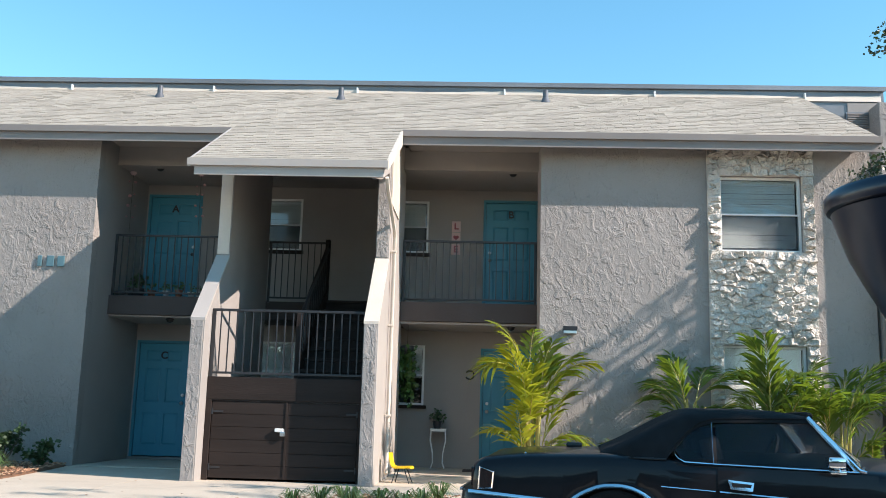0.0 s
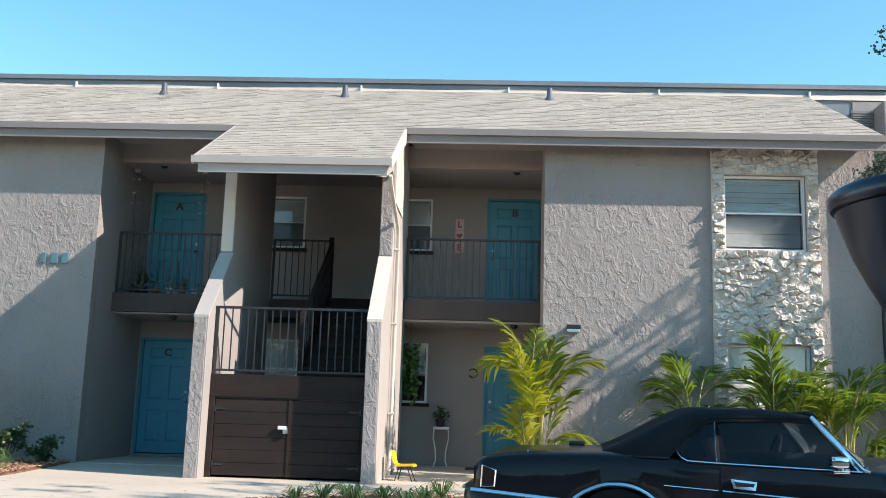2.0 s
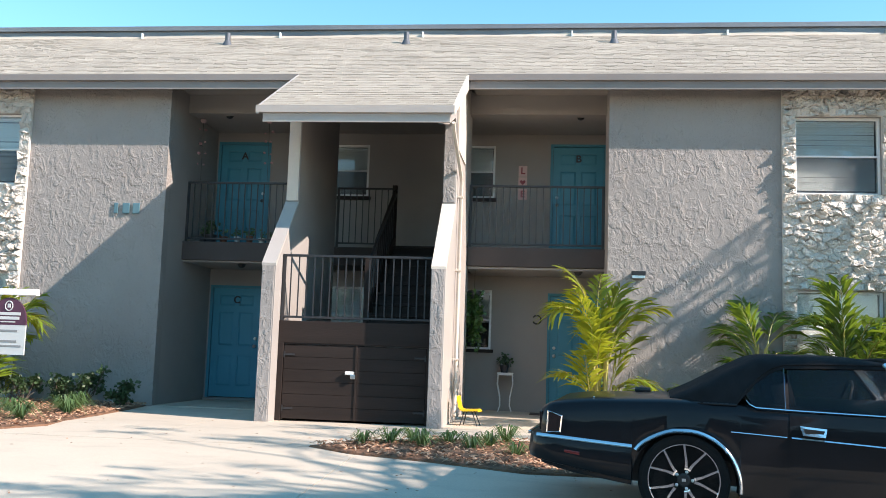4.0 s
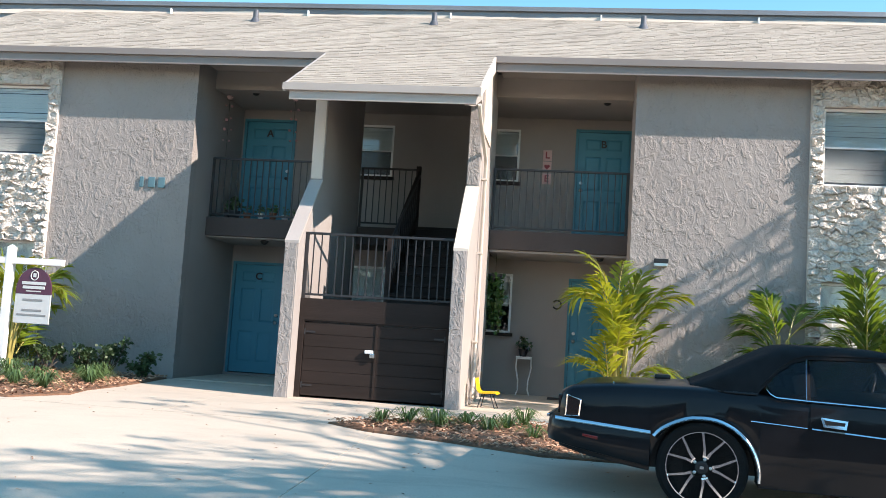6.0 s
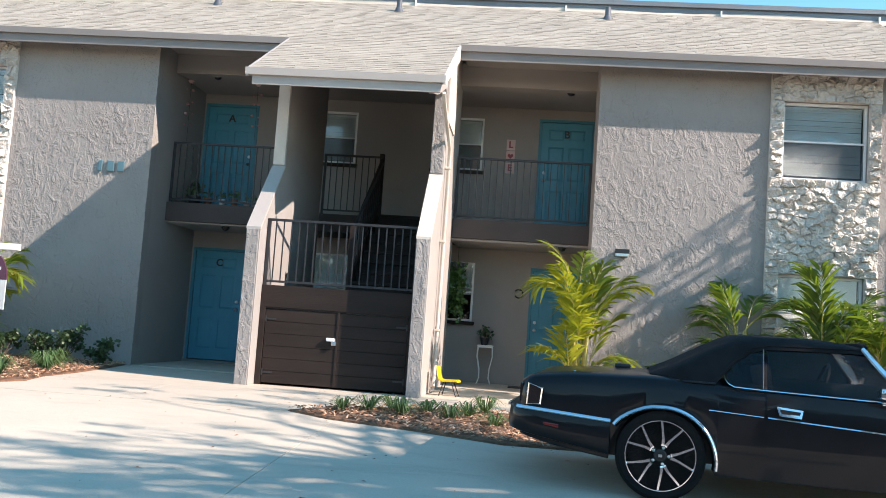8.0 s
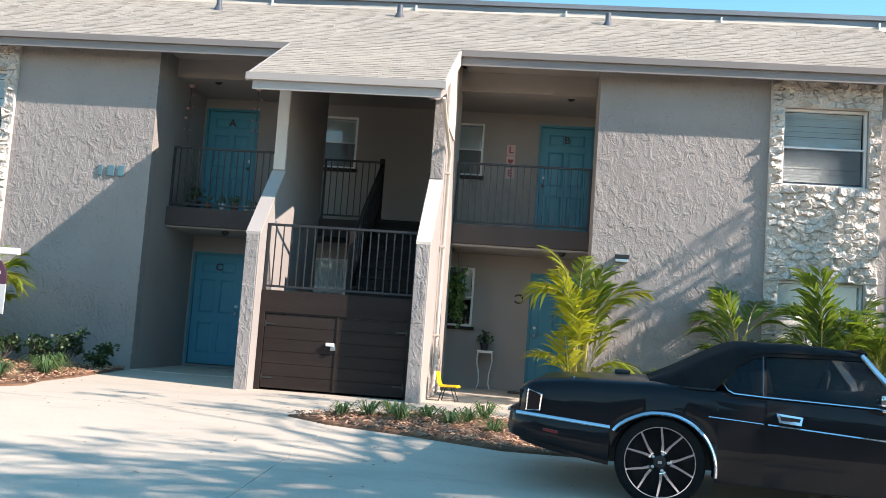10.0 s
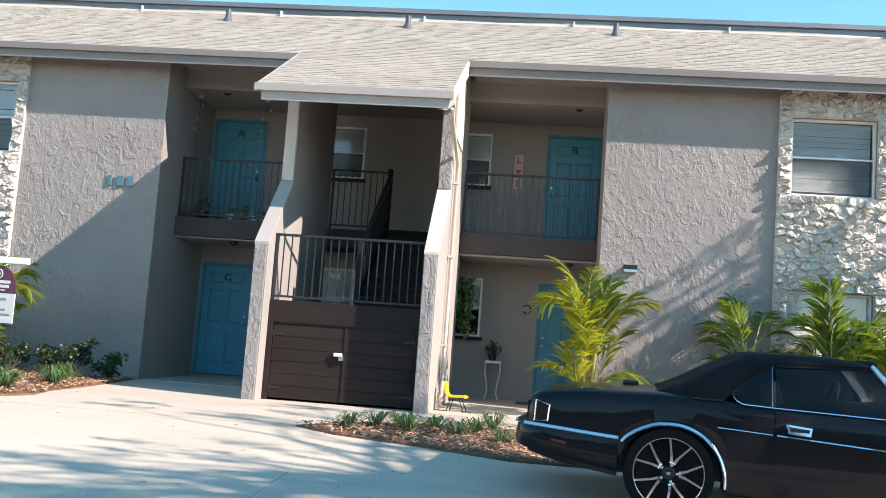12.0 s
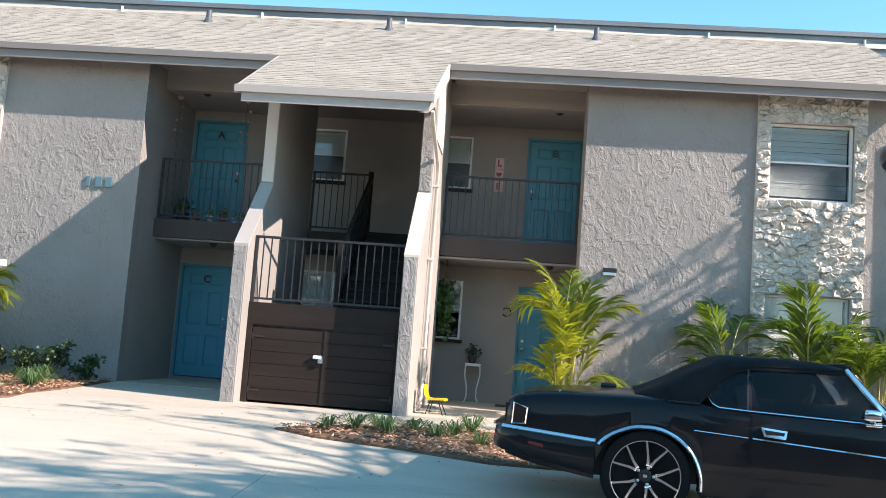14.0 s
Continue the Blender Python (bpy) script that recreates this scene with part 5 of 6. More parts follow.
for c in (0.01, WB):
    for y0, y1 in ((0.24, 0.26), (W - 0.26, W - 0.24)):
        part("wheel_well", Shape().prism([(c + 0.40 * math.cos(t), HUB - 0.05 + 0.40 * math.sin(t)) for t in [math.pi * k / 16 for k in range(17)]], 'y', y0, y1), MAT_BLACKPL, car, local=True)


def strip(pts, y, h, d, mat, name, label="", parent=car, both=True):
    for far in ((False, True) if both else (False,)):
        s = Shape()
        rows = [[(x, y - k * d + (0.02 if k == 0 else 0), z + u * h) for x, z in pts] for k, u in ((0, 0.5), (0.25, 0.5), (0.8, 0.2), (1.0, -0.2), (0.5, -0.5), (0, -0.5))]
        s.grid(rows)
        s.add([r[0] for r in rows] + [r[-1] for r in rows], [(0, 1, 2, 3, 4, 5), (11, 10, 9, 8, 7, 6)])
        if far:
            s.v = [(a, W - b, c) for a, b, c in s.v]
        part(name, s, mat, parent, label, smooth=True, local=True)


# rear bumper with its bright strip
bz = [(-1.13, 0.41), (-0.375, 0.30)]
bump_rows = []
for x, y in ((-0.375, 0.0), (-0.6, -0.012), (-0.95, -0.015), (-1.12, 0.02), (-1.19, 0.12), (-1.205, W / 2), (-1.19, W - 0.12), (-1.12, W - 0.02), (-0.95, W + 0.015), (-0.6, W + 0.012), (-0.375, W)):
    t = (x + 1.13) / 0.755
    lo, hi = 0.41 + (0.285 - 0.41) * t, 0.615 + (0.56 - 0.615) * t
    iy = 0.12 if y < 0.2 else (-0.12 if y > W - 0.2 else 0)
    ix = 0.1 if x < -1.05 else 0
    bump_rows.append([(x + ix, y + iy, lo), (x, y + iy * 0.15, lo + 0.02), (x - (0.012 if x < -1 else 0), y, lo + 0.07), (x, y, hi - 0.03), (x + ix * 0.1, y + iy * 0.1, hi), (x + ix, y + iy, hi)])
bumper = part("rear_bumper", Shape().grid(bump_rows), MAT_CARPAINT, car, "black wrap-round bumper", smooth=True, local=True)
strip([(-1.125, 0.610), (-1.085, 0.607), (-0.9, 0.594), (-0.6, 0.572), (-0.372, 0.556)], -0.008, 0.026, 0.014, MAT_CHROME, "bumper_strip", "chrome bumper strip", bumper)
part("bumper_strip", Shape().box(-1.215, -1.19, 0.15, W - 0.15, 0.598, 0.622, 0.004), MAT_CHROME, bumper, "chrome bumper strip", local=True)
strip([(-0.90, 0.50), (-0.78, 0.485)], -0.008, 0.04, 0.008, MAT_MARKER, "side_marker", "red side marker")
# tail lamps
for far in (False, True):
    q = [(-1.035, 0.785), (-0.925, 0.752), (-0.937, 0.635), (-1.045, 0.63)]
    a, b = Shape().prism(q, 'y', -0.004, 0.05), Shape().tube([(x, -0.004, z) for x, z in q], 0.008, 6, True)
    c = Shape().box(-1.115, -1.09, 0.08, 0.55, 0.64, 0.78, 0.008)
    if far:
        for o in (a, b, c):
            o.v = [(p[0], W - p[1], p[2]) for p in o.v]
    lamp = part("tail_lamp", a.add(c.v, c.f), MAT_LAMPRED, car, "dark smoked tail lamp", local=True)
    part("bezel", b, MAT_CHROME, lamp, "chrome bezel", local=True)
part("number_plate", Shape().box(-1.222, -1.203, W / 2 - 0.155, W / 2 + 0.155, 0.45, 0.58, 0.004), MAT_SIGN_GREY, car, "blank pale rear plate", local=True)
# wheel arch trims
for far in (False, True):
    for c in (0.01, WB):
        r1 = ARCH + 0.022
        s = Shape()
        edge = [(r1 * math.cos(t), r1 * math.sin(t) - 0.03) for t in [radians(a) for a in range(-6, 96 if c < 1 else 187, 6)]]
        if c < 1:
            edge += [(-0.09, 0.374), (-0.15, 0.36), (-0.21, 0.337), (-0.27, 0.308), (-0.32, 0.275), (-0.352, 0.246), (-0.376, 0.215)]
        rows = []
        for k, y in ((0.88, 0.03), (0.905, -0.014), (0.94, -0.03), (0.975, -0.022), (1.0, 0.004), (1.0, 0.03)):
            rows.append([(c + dx * k, y, HUB - 0.03 + (dz + 0.03) * k) for dx, dz in edge])
        s.grid(rows)
        if far:
            s.v = [(a, W - b, z) for a, b, z in s.v]
        part("arch_trim", s, MAT_CHROME, car, "chrome wheel-arch trim", smooth=True, local=True)
# side trims and the door
strip([(0.33, 0.693), (0.712, 0.672)], 0.004, 0.010, 0.006, MAT_CHROME, "side_strip", "thin bright side strip")
for far in (False, True):
    rows = []
    for x in (0.73, 1.1, 1.5, 1.83):
        zs = along(SHOULDER, x)
        zc = along([(-1.1, 0.66), (0.3, 0.69), (1.46, 0.635), (3.5, 0.55)], x)
        rows.append([(x, 0.03, 0.25), (x, 0.008, 0.45), (x, -0.004, zc), (x, 0.008, zc * 0.4 + zs * 0.6), (x, 0.024, zs - 0.015)])
    s = Shape().grid(rows)
    s2 = Shape().add([(a, b + 0.03, c) for a, b, c in s.v], s.f)
    s.add(s2.v, s2.f)
    if far:
        s.v = [(a, W - b, c) for a, b, c in s.v]
    dr = part("door", s, MAT_CARPAINT, car, "black door", smooth=True, local=True)
    h1 = Shape().prism([(0.795, 0.757), (0.978, 0.742), (0.965, 0.682), (0.815, 0.692)], 'y', -0.012, 0.01)
    h1.v = [(a, b - 0.016 * max(0, (0.75 - c) / 0.06) if b < 0 else b, c) for a, b, c in h1.v]
    h2 = Shape().prism([(0.818, 0.74), (0.96, 0.729), (0.95, 0.695), (0.83, 0.703)], 'y', -0.024, 0.0)
    st = Shape().prism([(0.74, 0.676), (1.82, 0.612), (1.82, 0.603), (0.74, 0.667)], 'y', -0.008, 0.012)
    st.v = [(a, b - 0.008 * (0.5 - (c - 0.64 + 0.0593 * (a - 1.28)) / 0.009) if b < 0 else b, c) for a, b, c in st.v]
    for o in (h1, h2, st):
        if far:
            o.v = [(a, W - b, c) for a, b, c in o.v]
    hd = part("door_handle", h1, MAT_CHROME, dr, "chrome door handle", local=True)
    part("handle_recess", h2, MAT_BLACKPL, dr, local=True)
    part("side_strip", st, MAT_CHROME, dr, "thin bright side strip", local=True)
strip([(0.425, 0.955), (0.432, 0.925), (0.455, 0.895), (0.50, 0.872), (0.72, 0.863), (1.2, 0.851), (1.70, 0.838)], 0.02, 0.013, 0.012, MAT_CHROME, "belt_strip", "chrome belt strip")
part("fuel_cap", Shape().lathe([(0.006, 0), (0.009, 0.01), (0.004, 0.016)], (-0.68, 0.12, 0.885), 10), MAT_CHROME, car, local=True)
wing_m = Shape().box(-0.38, -0.24, 1.28, 1.40, 0.90, 0.945, 0.02)
part("deck_mirror", wing_m, MAT_BLACKPL, car, "dark object on the deck lid", smooth=True, local=True)

# soft top
ROOF = [(-0.10, 0.93), (0.1, 1.02), (0.34, 1.155), (0.5, 1.235), (0.6, 1.255), (1.0, 1.26), (1.25, 1.25), (1.44, 1.225)]
LOWE = [(-0.10, 0.90), (0.10, 0.888), (0.37, 0.885), (0.43, 0.955), (0.52, 1.05), (0.62, 1.125), (0.72, 1.155), (1.0, 1.165), (1.44, 1.17)]


def tumble(z):
    return 0.035 + max(0, z - 0.88) * 0.48


rows = []
for x in (-0.10, -0.04, 0.04, 0.12, 0.2, 0.28, 0.34, 0.37, 0.40, 0.43, 0.47, 0.52, 0.57, 0.62, 0.67, 0.72, 0.8, 0.95, 1.1, 1.25, 1.35, 1.44):
    zl, zt = along(LOWE, x), along(ROOF, x)
    zr = max(zl + 0.012, min(zt - 0.05, 1.185))
    zr = min(zr, zt - 0.008)
    back = max(0.0, 0.12 - x) * 0.9
    ya, yb_ = tumble(zl) + back, tumble(zr) + back
    half = [(ya + 0.02, zl - 0.004), (ya, zl), (ya * 0.6 + yb_ * 0.4, zl * 0.6 + zr * 0.4), (yb_, zr), (yb_ + 0.04, zr * 0.45 + zt * 0.55 - 0.005), (yb_ + 0.13, zt - 0.012), (0.55, zt), (W / 2, zt + 0.008)]
    rows.append([(x, y, z) for y, z in half] + [(x, W - y, z) for y, z in half[-2::-1]])
s = Shape().grid(rows)
top = part("soft_top", s, MAT_SOFTTOP, car, "black canvas soft top", smooth=True, local=True)
part("seam", Shape().tube([(x, tumble(along(LOWE, x) + 0.03) - 0.004, along(LOWE, x) + 0.03) for x in (0.40, 0.45, 0.52, 0.62, 0.72, 0.9, 1.1, 1.4)], 0.006, 5), MAT_SOFTTOP, top, local=True)
part("top_piping", Shape().tube([(x, tumble(along(LOWE, x)) + max(0, 0.12 - x) * 0.9 - 0.004, along(LOWE, x)) for x in (-0.09, 0.0, 0.1, 0.2, 0.3, 0.37)], 0.008, 6), MAT_BLACKPL, top, local=True)

# side glass, pillars, windscreen
for far in (False, True):
    fl = (lambda sh: sh) if not far else (lambda sh: Shape().add([(a, W - b, c) for a, b, c in sh.v], sh.f))

    def pane(pts, name):
        o = [(x, tumble(z) + 0.012, z) for x, z in pts]
        i = [(x, tumble(z) + 0.017, z) for x, z in pts]
        n = len(o)
        sh = fl(Shape().add(o + i, [tuple(range(n)), tuple(range(2 * n - 1, n - 1, -1))] + [(k, k + n, (k + 1) % n + n, (k + 1) % n) for k in range(n)]))
        g = part(name, sh, MAT_CARGLASS, car, "dark tinted side glass", local=True)
        g.visible_shadow = False
    pane([(0.44, 0.95), (0.50, 0.87), (0.705, 0.86), (0.705, 1.16), (0.63, 1.14), (0.53, 1.06)], "quarter_window")
    pane([(0.735, 0.86), (1.68, 0.84), (1.42, 1.18), (0.735, 1.17)], "door_window")
    part("window_divider", fl(Shape().tube([(0.705, tumble(0.87) + 0.0, 0.87), (0.712, tumble(1.16), 1.16)], 0.0018, 6)), MAT_CHROME, car, "thin chrome window divider", local=True)
    part("screen_pillar", fl(Shape().tube([(1.40, tumble(1.20) + 0.0, 1.21), (1.55, tumble(1.02) - 0.0, 1.025), (1.70, 0.045, 0.845), (1.76, 0.05, 0.835)], [0.018, 0.021, 0.024, 0.012], 8)), MAT_BLACKPL if far else MAT_CHROME, car, "dark windscreen pillar" if far else "bright windscreen pillar", smooth=True, local=True)
    mir = part("door_mirror", fl(Shape().box(1.455, 1.575, -0.16, -0.02, 0.87, 0.945, 0.022)), MAT_CHROME, car, "chrome door mirror", smooth=True, local=True)
    part("mirror_foot", fl(Shape().tube([(1.53, -0.07, 0.87), (1.55, -0.04, 0.845), (1.60, 0.02, 0.84)], [0.02, 0.016, 0.022], 8).box(1.49, 1.6, -0.06, 0.03, 0.825, 0.848, 0.008)), MAT_CHROME, mir, smooth=True, local=True)
outer, inner = [], []
for k in range(9):
    v = k / 8
    y = 0.06 + (W - 0.12) * v
    bow = math.sin(math.pi * v)
    yt = 0.2 + (W - 0.4) * v
    outer.append([(1.42 + 0.10 * bow, yt, 1.215 + 0.02 * bow), (1.57 + 0.13 * bow, (y + yt) / 2, 1.03 + 0.01 * bow), (1.73 + 0.20 * bow, y, 0.845 + 0.04 * bow)])
s = Shape().grid(outer)
ws = part("windscreen", s, MAT_CARGLASS, car, "raked curved windscreen", smooth=True, local=True, solid=False)
mod = ws.modifiers.new("thickness", 'SOLIDIFY')
mod.thickness = 0.005
ws.visible_shadow = False
part("screen_header", Shape().tube([r[0] for r in outer], 0.02, 8), MAT_SOFTTOP, car, "black windscreen header", smooth=True, local=True)
part("screen_base", Shape().tube([r[2] for r in outer], 0.014, 8), MAT_BLACKPL, car, "black windscreen seal", smooth=True, local=True)
# cabin
for y0, y1 in ((0.2, 0.75), (W - 0.75, W - 0.2)):
    st = part("seat", Shape().box(0.85, 1.35, y0, y1, 0.45, 0.60, 0.04), MAT_SEAT, car, "dark seat", smooth=True, local=True)
    part("backrest", Shape().box(-0.08, 0.08, y0, y1, -0.1, 0.55, 0.04).moved(pose(0.82, 0, 0.52, 0, -14, 0)), MAT_SEAT, st, smooth=True, local=True)
    part("headrest", Shape().box(0.68, 0.78, (y0 + y1) / 2 - 0.13, (y0 + y1) / 2 + 0.13, 1.0, 1.12, 0.03), MAT_SEAT, st, smooth=True, local=True)
part("dashboard", Shape().box(1.42, 1.85, 0.12, W - 0.12, 0.55, 0.86, 0.05), MAT_SEAT, car, "dark dashboard", smooth=True, local=True)
part("rear_bench", Shape().box(0.05, 0.5, 0.2, W - 0.2, 0.45, 0.80, 0.05), MAT_SEAT, car, "dark rear bench", smooth=True, local=True)
part("steering_wheel", Shape().tube([(1.32 + 0.06 * math.sin(t), W - 0.47 + 0.18 * math.cos(t), 0.88 + 0.17 * math.sin(t)) for t in [2 * math.pi * k / 24 for k in range(24)]], 0.014, 6, True).tube([(1.32, W - 0.64, 0.88), (1.32, W - 0.3, 0.88)], 0.014, 6).tube([(1.32, W - 0.47, 0.88), (1.5, W - 0.47, 0.78)], 0.025, 6), MAT_BLACKPL, car, "black steering wheel", smooth=True, local=True)
for y0, y1 in ((0.15, 0.55), (W - 0.55, W - 0.15)):
    part("headlamp", Shape().box(3.40, 3.47, y0, y1, 0.58, 0.68, 0.015), MAT_CHROME, car, local=True)
part("front_bumper", Shape().box(3.40, 3.58, 0.1, W - 0.1, 0.34, 0.54, 0.05), MAT_CARPAINT, car, "black front bumper", smooth=True, local=True)


def wheel(x, far):
    cy = W - 0.02 if far else 0.02
    sg_ = -1 if far else 1
    turn = pose(x, cy, HUB, -90 * sg_, 0, 0)
    w = part("wheel", Shape().lathe([(0.20, 0.20), (0.10, 0.20), (0.10, 0.06), (0.20, 0.06)], n=28).moved(turn), MAT_BLACKPL, car, "alloy wheel with thin split spokes", smooth=True, local=True)
    part("tyre", Shape().lathe([(0.255, 0.0), (0.262, -0.008), (0.30, -0.014), (0.322, 0.0), (HUB, 0.03), (HUB, 0.19), (0.32, 0.215), (0.26, 0.21), (0.255, 0.0)], n=44).moved(turn), MAT_RUBBER, w, "low-profile black tyre", smooth=True, local=True)
    part("rim", Shape().lathe([(0.262, 0.0), (0.264, -0.006), (0.252, -0.008), (0.247, 0.004), (0.238, 0.06), (0.235, 0.2), (0.262, 0.2), (0.262, 0.0)], n=48).moved(turn), MAT_BLACKPL, w, "black rim barrel", smooth=True, local=True)
    part("rim_lip", Shape().tube([(0.254 * math.cos(t), 0.254 * math.sin(t), -0.006) for t in [2 * math.pi * k / 56 for k in range(56)]], 0.0065, 6, True).moved(turn), MAT_CHROME, w, "bright machined rim lip", smooth=True, local=True)
    part("brake_disc", Shape().lathe([(0.05, 0.09), (0.145, 0.09), (0.145, 0.105), (0.05, 0.105)], n=32).moved(turn), MAT_STEEL, w, "steel brake disc", local=True)
    part("caliper", Shape().box(-0.15, -0.07, -0.06, 0.05, 0.06, 0.085, 0.008).moved(turn), MAT_BLACKPL, w, local=True)
    for k in range(5):
        a = math.radians(72 * k - 71)
        for b in (-1, 1):
            pt = lambda r, da, z: (r * math.cos(a + b * da), r * math.sin(a + b * da), z)
            path = [pt(0.045, 0.16, 0.006), pt(0.085, 0.14, 0.0), pt(0.13, 0.20, -0.002), pt(0.25, 0.325, -0.004)]
            s1 = Shape()
            q = [Vector(p) for p in path]
            rows = []
            for i, p in enumerate(q):
                d = (q[min(i + 1, 3)] - q[max(i - 1, 0)]).normalized()
                n = Vector((-d.y, d.x, 0)) * (0.014, 0.011, 0.0085, 0.007)[i]
                rows.append([p + n * 1.3 + Vector((0, 0, 0.03)), p + n, p - n, p - n * 1.3 + Vector((0, 0, 0.03))])
            sp = part("spoke", Shape().grid(rows, wrap=True).moved(turn), MAT_BLACKPL, w, "black spoke", local=True)
            face = [[r[1] + Vector((0, 0, -0.0015)), r[2] + Vector((0, 0, -0.0015))] for r in rows]
            part("spoke_face", Shape().grid(face).moved(turn), MAT_CHROME, w, "bright machined spoke face", local=True, solid=False)
        la = a
        part("lug_nut", Shape().lathe([(0.012, 0.02), (0.012, -0.008), (0.006, -0.012)], (0.062 * math.cos(la), 0.062 * math.sin(la), 0), 8).moved(turn), MAT_STEEL, w, local=True)
    part("centre_cap", Shape().lathe([(0.05, 0.03), (0.048, -0.004), (0.035, -0.008), (0.034, -0.006), (0.0, -0.006)], n=20).moved(turn), MAT_BLACKPL, w, smooth=True, local=True)
    part("cap_badge", Shape().box(-0.014, 0.014, -0.01, 0.01, -0.010, -0.004, 0.002).moved(turn), MAT_STEEL, w, local=True)


for x in (0.0, WB):
    wheel(x, False)
    wheel(x, True)
# the tail overhang is short
for ob in car.children_recursive:
    if ob.name.startswith(("seat", "wheel")):
        continue
    for v in ob.data.vertices:
        if v.co.x < -0.4:
            v.co.x = -0.4 + (v.co.x + 0.4) * 0.93
car.matrix_basis = pose(1.355, 7.30, 0.124 - HUB, 0, 0, -6) @ pose(0, 0, 0, 0.4, 0, 0)

# ---- dark lantern near the street edge ----
LNX, LNY = 2.12, 3.8
ln = thing("post_lantern", (LNX, LNY, ground_z(LNY)), "dark navy and black tapered lantern on a post", "street lamp")
part("cap", Shape().lathe([(0.36, 1.775), (0.40, 1.79), (0.41, 1.81), (0.405, 1.845), (0.39, 1.86), (0.2, 1.875), (0.04, 1.88)], (LNX, LNY, 0), 40), MAT_NAVY, ln, "dark navy overhanging cap", smooth=True)
part("body", Shape().lathe([(0.385, 1.78), (0.366, 1.72), (0.36, 1.70), (0.325, 1.60), (0.27, 1.49), (0.205, 1.37), (0.14, 1.26), (0.05, 1.12)], (LNX, LNY, 0), 36), MAT_NAVY, ln, "black tapered lantern body", smooth=True)
part("pole", Shape().tube([(LNX, LNY, ground_z(LNY) - 0.02), (LNX, LNY, 1.15)], 0.05, 12), MAT_BLACKPL, ln, smooth=True)
part("foot", Shape().lathe([(0.13, 0), (0.12, 0.05), (0.06, 0.09)], (LNX, LNY, ground_z(LNY)), 16), MAT_BLACKPL, ln, smooth=True)


# ---- trees beside the drive that shade the wall and the concrete ----
def tree(at, height, limbs, label, seed, leaf_n, leaf_size, cloud, clump_r=(0.22, 0.22, 0.13), wide=0.35, inner=6):
    rg = random.Random(seed)
    t = thing("tree", at, label, "tree", "street trees")
    x, y, z = at
    part("trunk", Shape().tube([(x, y, z), (x + 0.1, y - 0.05, z + height * 0.3), (x - 0.05, y, z + height * 0.62), (x, y, z + height)], [0.26, 0.2, 0.15, 0.06], 12), MAT_BARK, t, smooth=True)
    for start, tip in limbs:
        a = Vector((x, y, z + height * start))
        b = Vector(tip)
        pts = [a + (b - a) * k / 6 + Vector((rg.uniform(-0.15, 0.15), rg.uniform(-0.15, 0.15), 0.35 * math.sin(math.pi * k / 6))) * (0 if k in (0, 6) else 1) for k in range(7)]
        lb = part("limb", Shape().tube(pts, [0.07, 0.055, 0.042, 0.032, 0.022, 0.014, 0.006], 7), MAT_BARK, t, smooth=True)
        s = Shape()
        tw = Shape()
        for k in range(inner, 7):
            for j in range(cloud):
                p = pts[k].lerp(pts[k - 1], rg.random() if k < 6 else 0.2 * rg.random())
                q = p + Vector((rg.gauss(0, wide), rg.gauss(0, wide * 0.6), rg.gauss(0, wide * 0.5)))
                tw.tube([p, q], [0.008, 0.003], 4)
                leaf_cloud(s, q, clump_r, leaf_n, leaf_size, rg)
        part("twigs", tw, MAT_BARK, lb)
        part("crown", s, MAT_OAK, lb, solid=False)
    return t


def over_wall(x, z, y):
    """The point at depth y whose shade falls on the front wall at (x, z)."""
    d = (FRONT - y) / SUN_RUN
    return (x + d, y, z + d * SUN_RISE)


def over_ground(x, y, h):
    """The point at height h whose shade falls on the concrete at (x, y)."""
    d = h / SUN_RISE
    return (x + d, y - d * SUN_RUN, h)


rg = random.Random(9)
wall_limbs = [(rg.uniform(0.6, 1.0), over_wall(x, z + 0.725 * (x - 3.7), 13.0 + rg.uniform(-0.3, 0.3)))
              for z in (3.26, 3.08, 2.86, 2.62, 2.3, 1.75) for x in (3.0 + rg.uniform(-0.3, 0.3), 2.0 + rg.uniform(-0.3, 0.3))]
wall_limbs += [(0.95, (13.5, 12.8, 9.5)), (0.9, (13.0, 11.4, 9.0)), (0.85, (13.6, 13.6, 8.4))]
tree((11.6, 12.6, 0.0), 8.2, wall_limbs, "leafy shade tree with drooping limbs beside the block", 61, 34, 0.06, 2, (0.05, 0.32, 0.05), 0.06)
ground_limbs = []
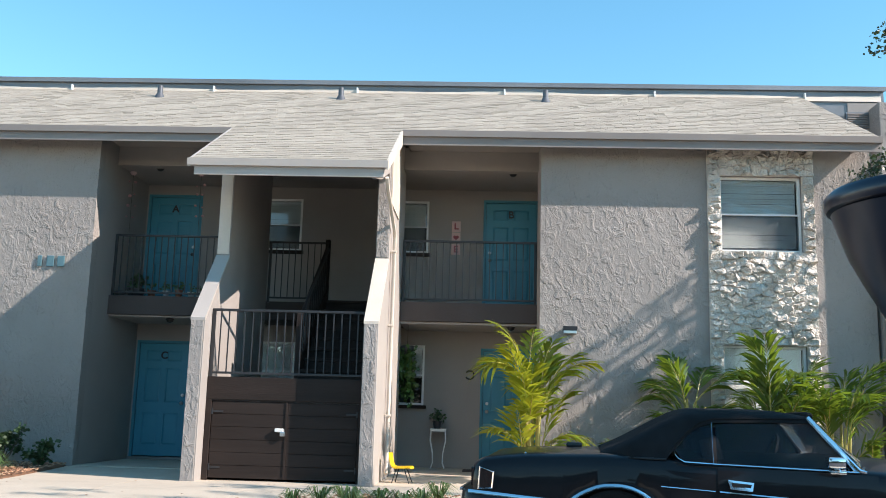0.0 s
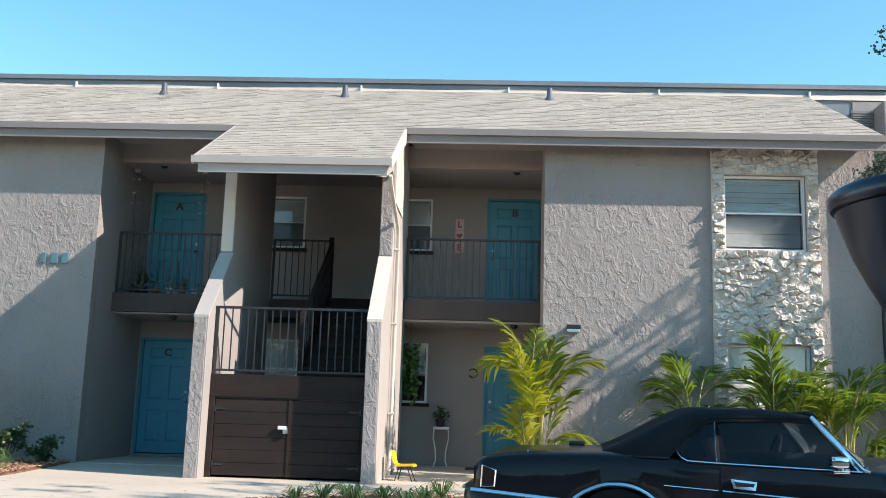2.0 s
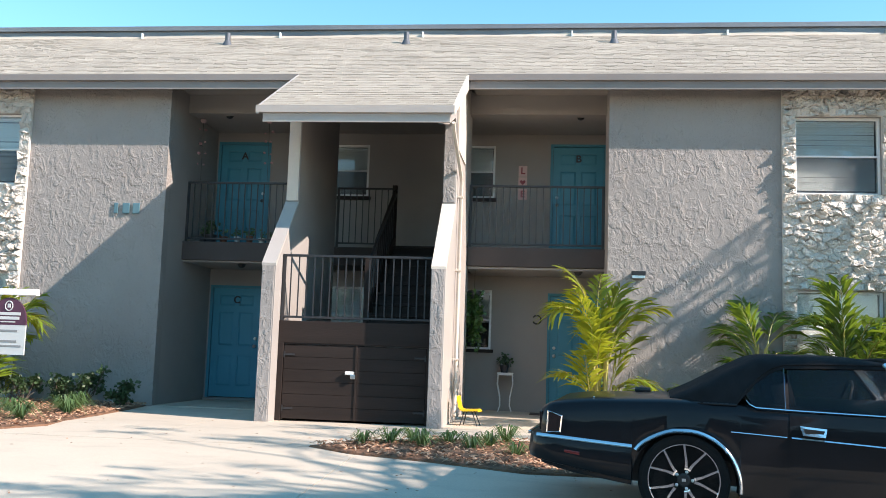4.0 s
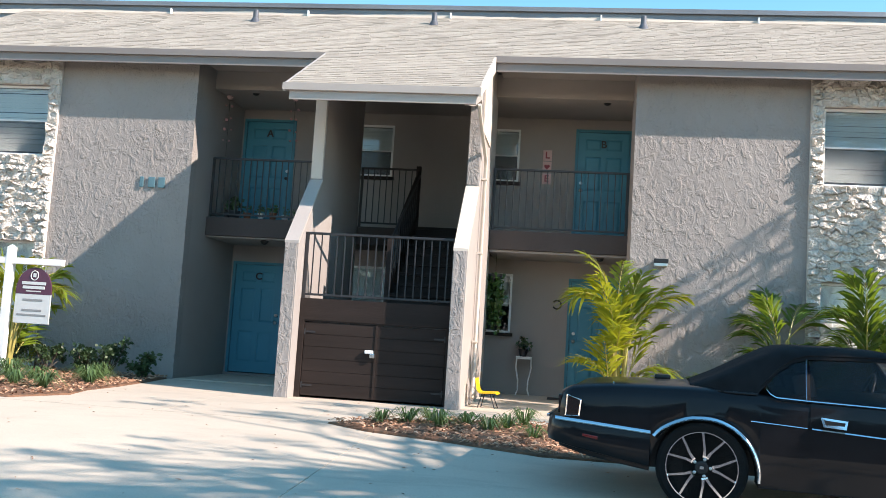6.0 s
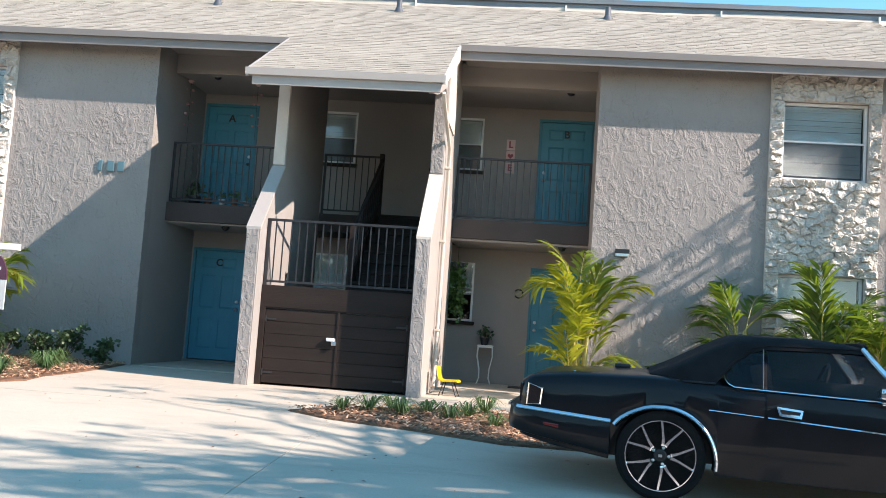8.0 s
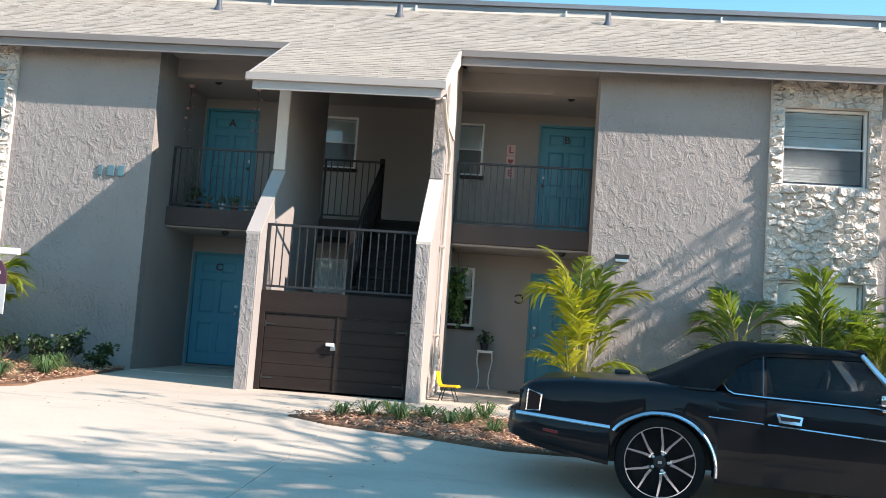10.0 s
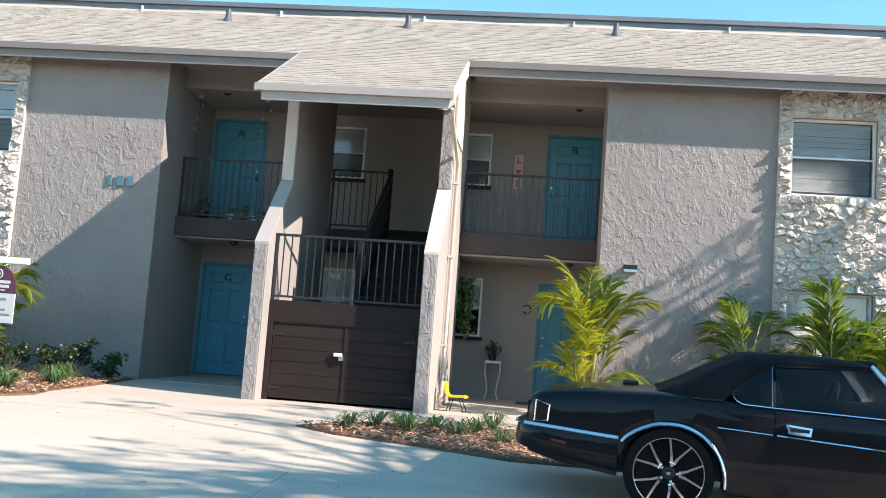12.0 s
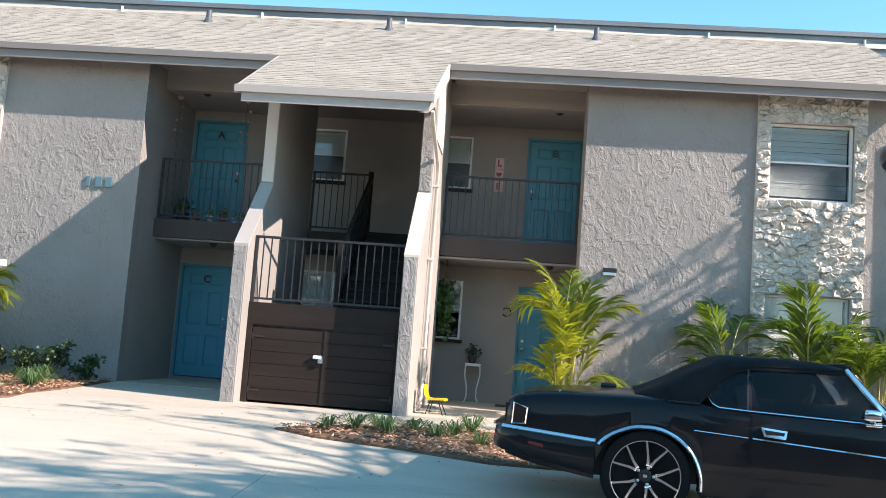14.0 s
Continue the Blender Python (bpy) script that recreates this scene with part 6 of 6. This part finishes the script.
for x, y, n, sx, sy in ((-3.0, 10.5, 5, 0.7, 0.25), (-1.7, 11.7, 4, 0.6, 0.4), (-3.4, 7.0, 9, 1.0, 0.3), (-1.4, 7.6, 12, 1.0, 0.5), (-0.9, 8.9, 4, 0.7, 0.5), (-1.9, 12.5, 5, 0.6, 0.3), (-0.8, 12.3, 3, 0.5, 0.3), (-2.2, 5.8, 18, 1.2, 0.45), (-1.1, 6.3, 6, 0.7, 0.5), (-3.8, 5.8, 8, 0.8, 0.4), (0.8, 5.4, 1, 0.6, 0.3), (2.6, 6.2, 5, 0.9, 0.4), (-5.5, 6.2, 4, 1.0, 0.5)):
    for i in range(n):
        ground_limbs.append((rg.uniform(0.6, 1.0), over_ground(rg.gauss(x, sx), rg.gauss(y, sy), rg.uniform(6.4, 8.2))))
tree((10.6, 4.2, -0.33), 8.6, ground_limbs, "broad leafy shade tree beside the driveway", 62, 44, 0.075, 2, (0.42, 0.07, 0.22), 0.3)
near_limbs = [(0.8, (5.45, 12.6, 4.32)), (0.7, (5.75, 12.6, 4.42)), (0.75, (5.95, 12.7, 4.5)), (0.85, (5.72, 12.6, 6.2)), (0.9, (5.9, 12.5, 6.4)), (0.9, (5.85, 12.6, 5.95)), (0.8, (7.4, 12.0, 6.0)), (0.95, (8.6, 11.8, 7.8)), (0.9, (8.2, 10.8, 7.4))]
tree((9.4, 11.4, -0.05), 6.4, near_limbs, "leafy shade tree whose branch tips hang over the roof end", 63, 40, 0.055, 3, (0.17, 0.17, 0.12), 0.1)

# ---- shingles, laid last ----
rest = Shape()
for a, y, w, lift in courses(ENDL, ENDR + 0.02, EAVE_Y, RIDGE_Y - 0.05, 301):
    rest.add(shingle_pts(a, y, w, lift), S_FACES)
tagged(part("shingle_field", rest, MAT_SHINGLE, roof, "overlapping weathered grey-beige shingles", solid=False), kind="stuff")
for a, y, w, lift in courses(PL, PR, EAVE_Y - 18 * EXPO * UPS.y, EAVE_Y, 302):
    part("shingle", Shape().add(shingle_pts(a, y, w, lift), S_FACES), MAT_SHINGLE, roof, solid=False)

# ---- the far side of the street, behind the viewer ----
rg = random.Random(88)
far_bank = Shape()
for i in range(2600):
    x = rg.uniform(-45, 45)
    leaf_cloud(far_bank, (x, rg.uniform(-17, -14), rg.uniform(0.2, 3.2 + 1.2 * math.sin(x * 0.35))), (0.8, 0.8, 0.8), 3, 0.9, rg)
hedge = tagged(new("hedge_row", far_bank.mesh("hedge_row", MAT_OAK, solid=False)), "dense dark green trees across the street", "hedge", kind="stuff")
setting("garden_wall", Shape().box(-60, 60, -18.2, -18, -0.4, 2.5), MAT_STUCCO_SMOOTH, "plain wall across the street", "wall")
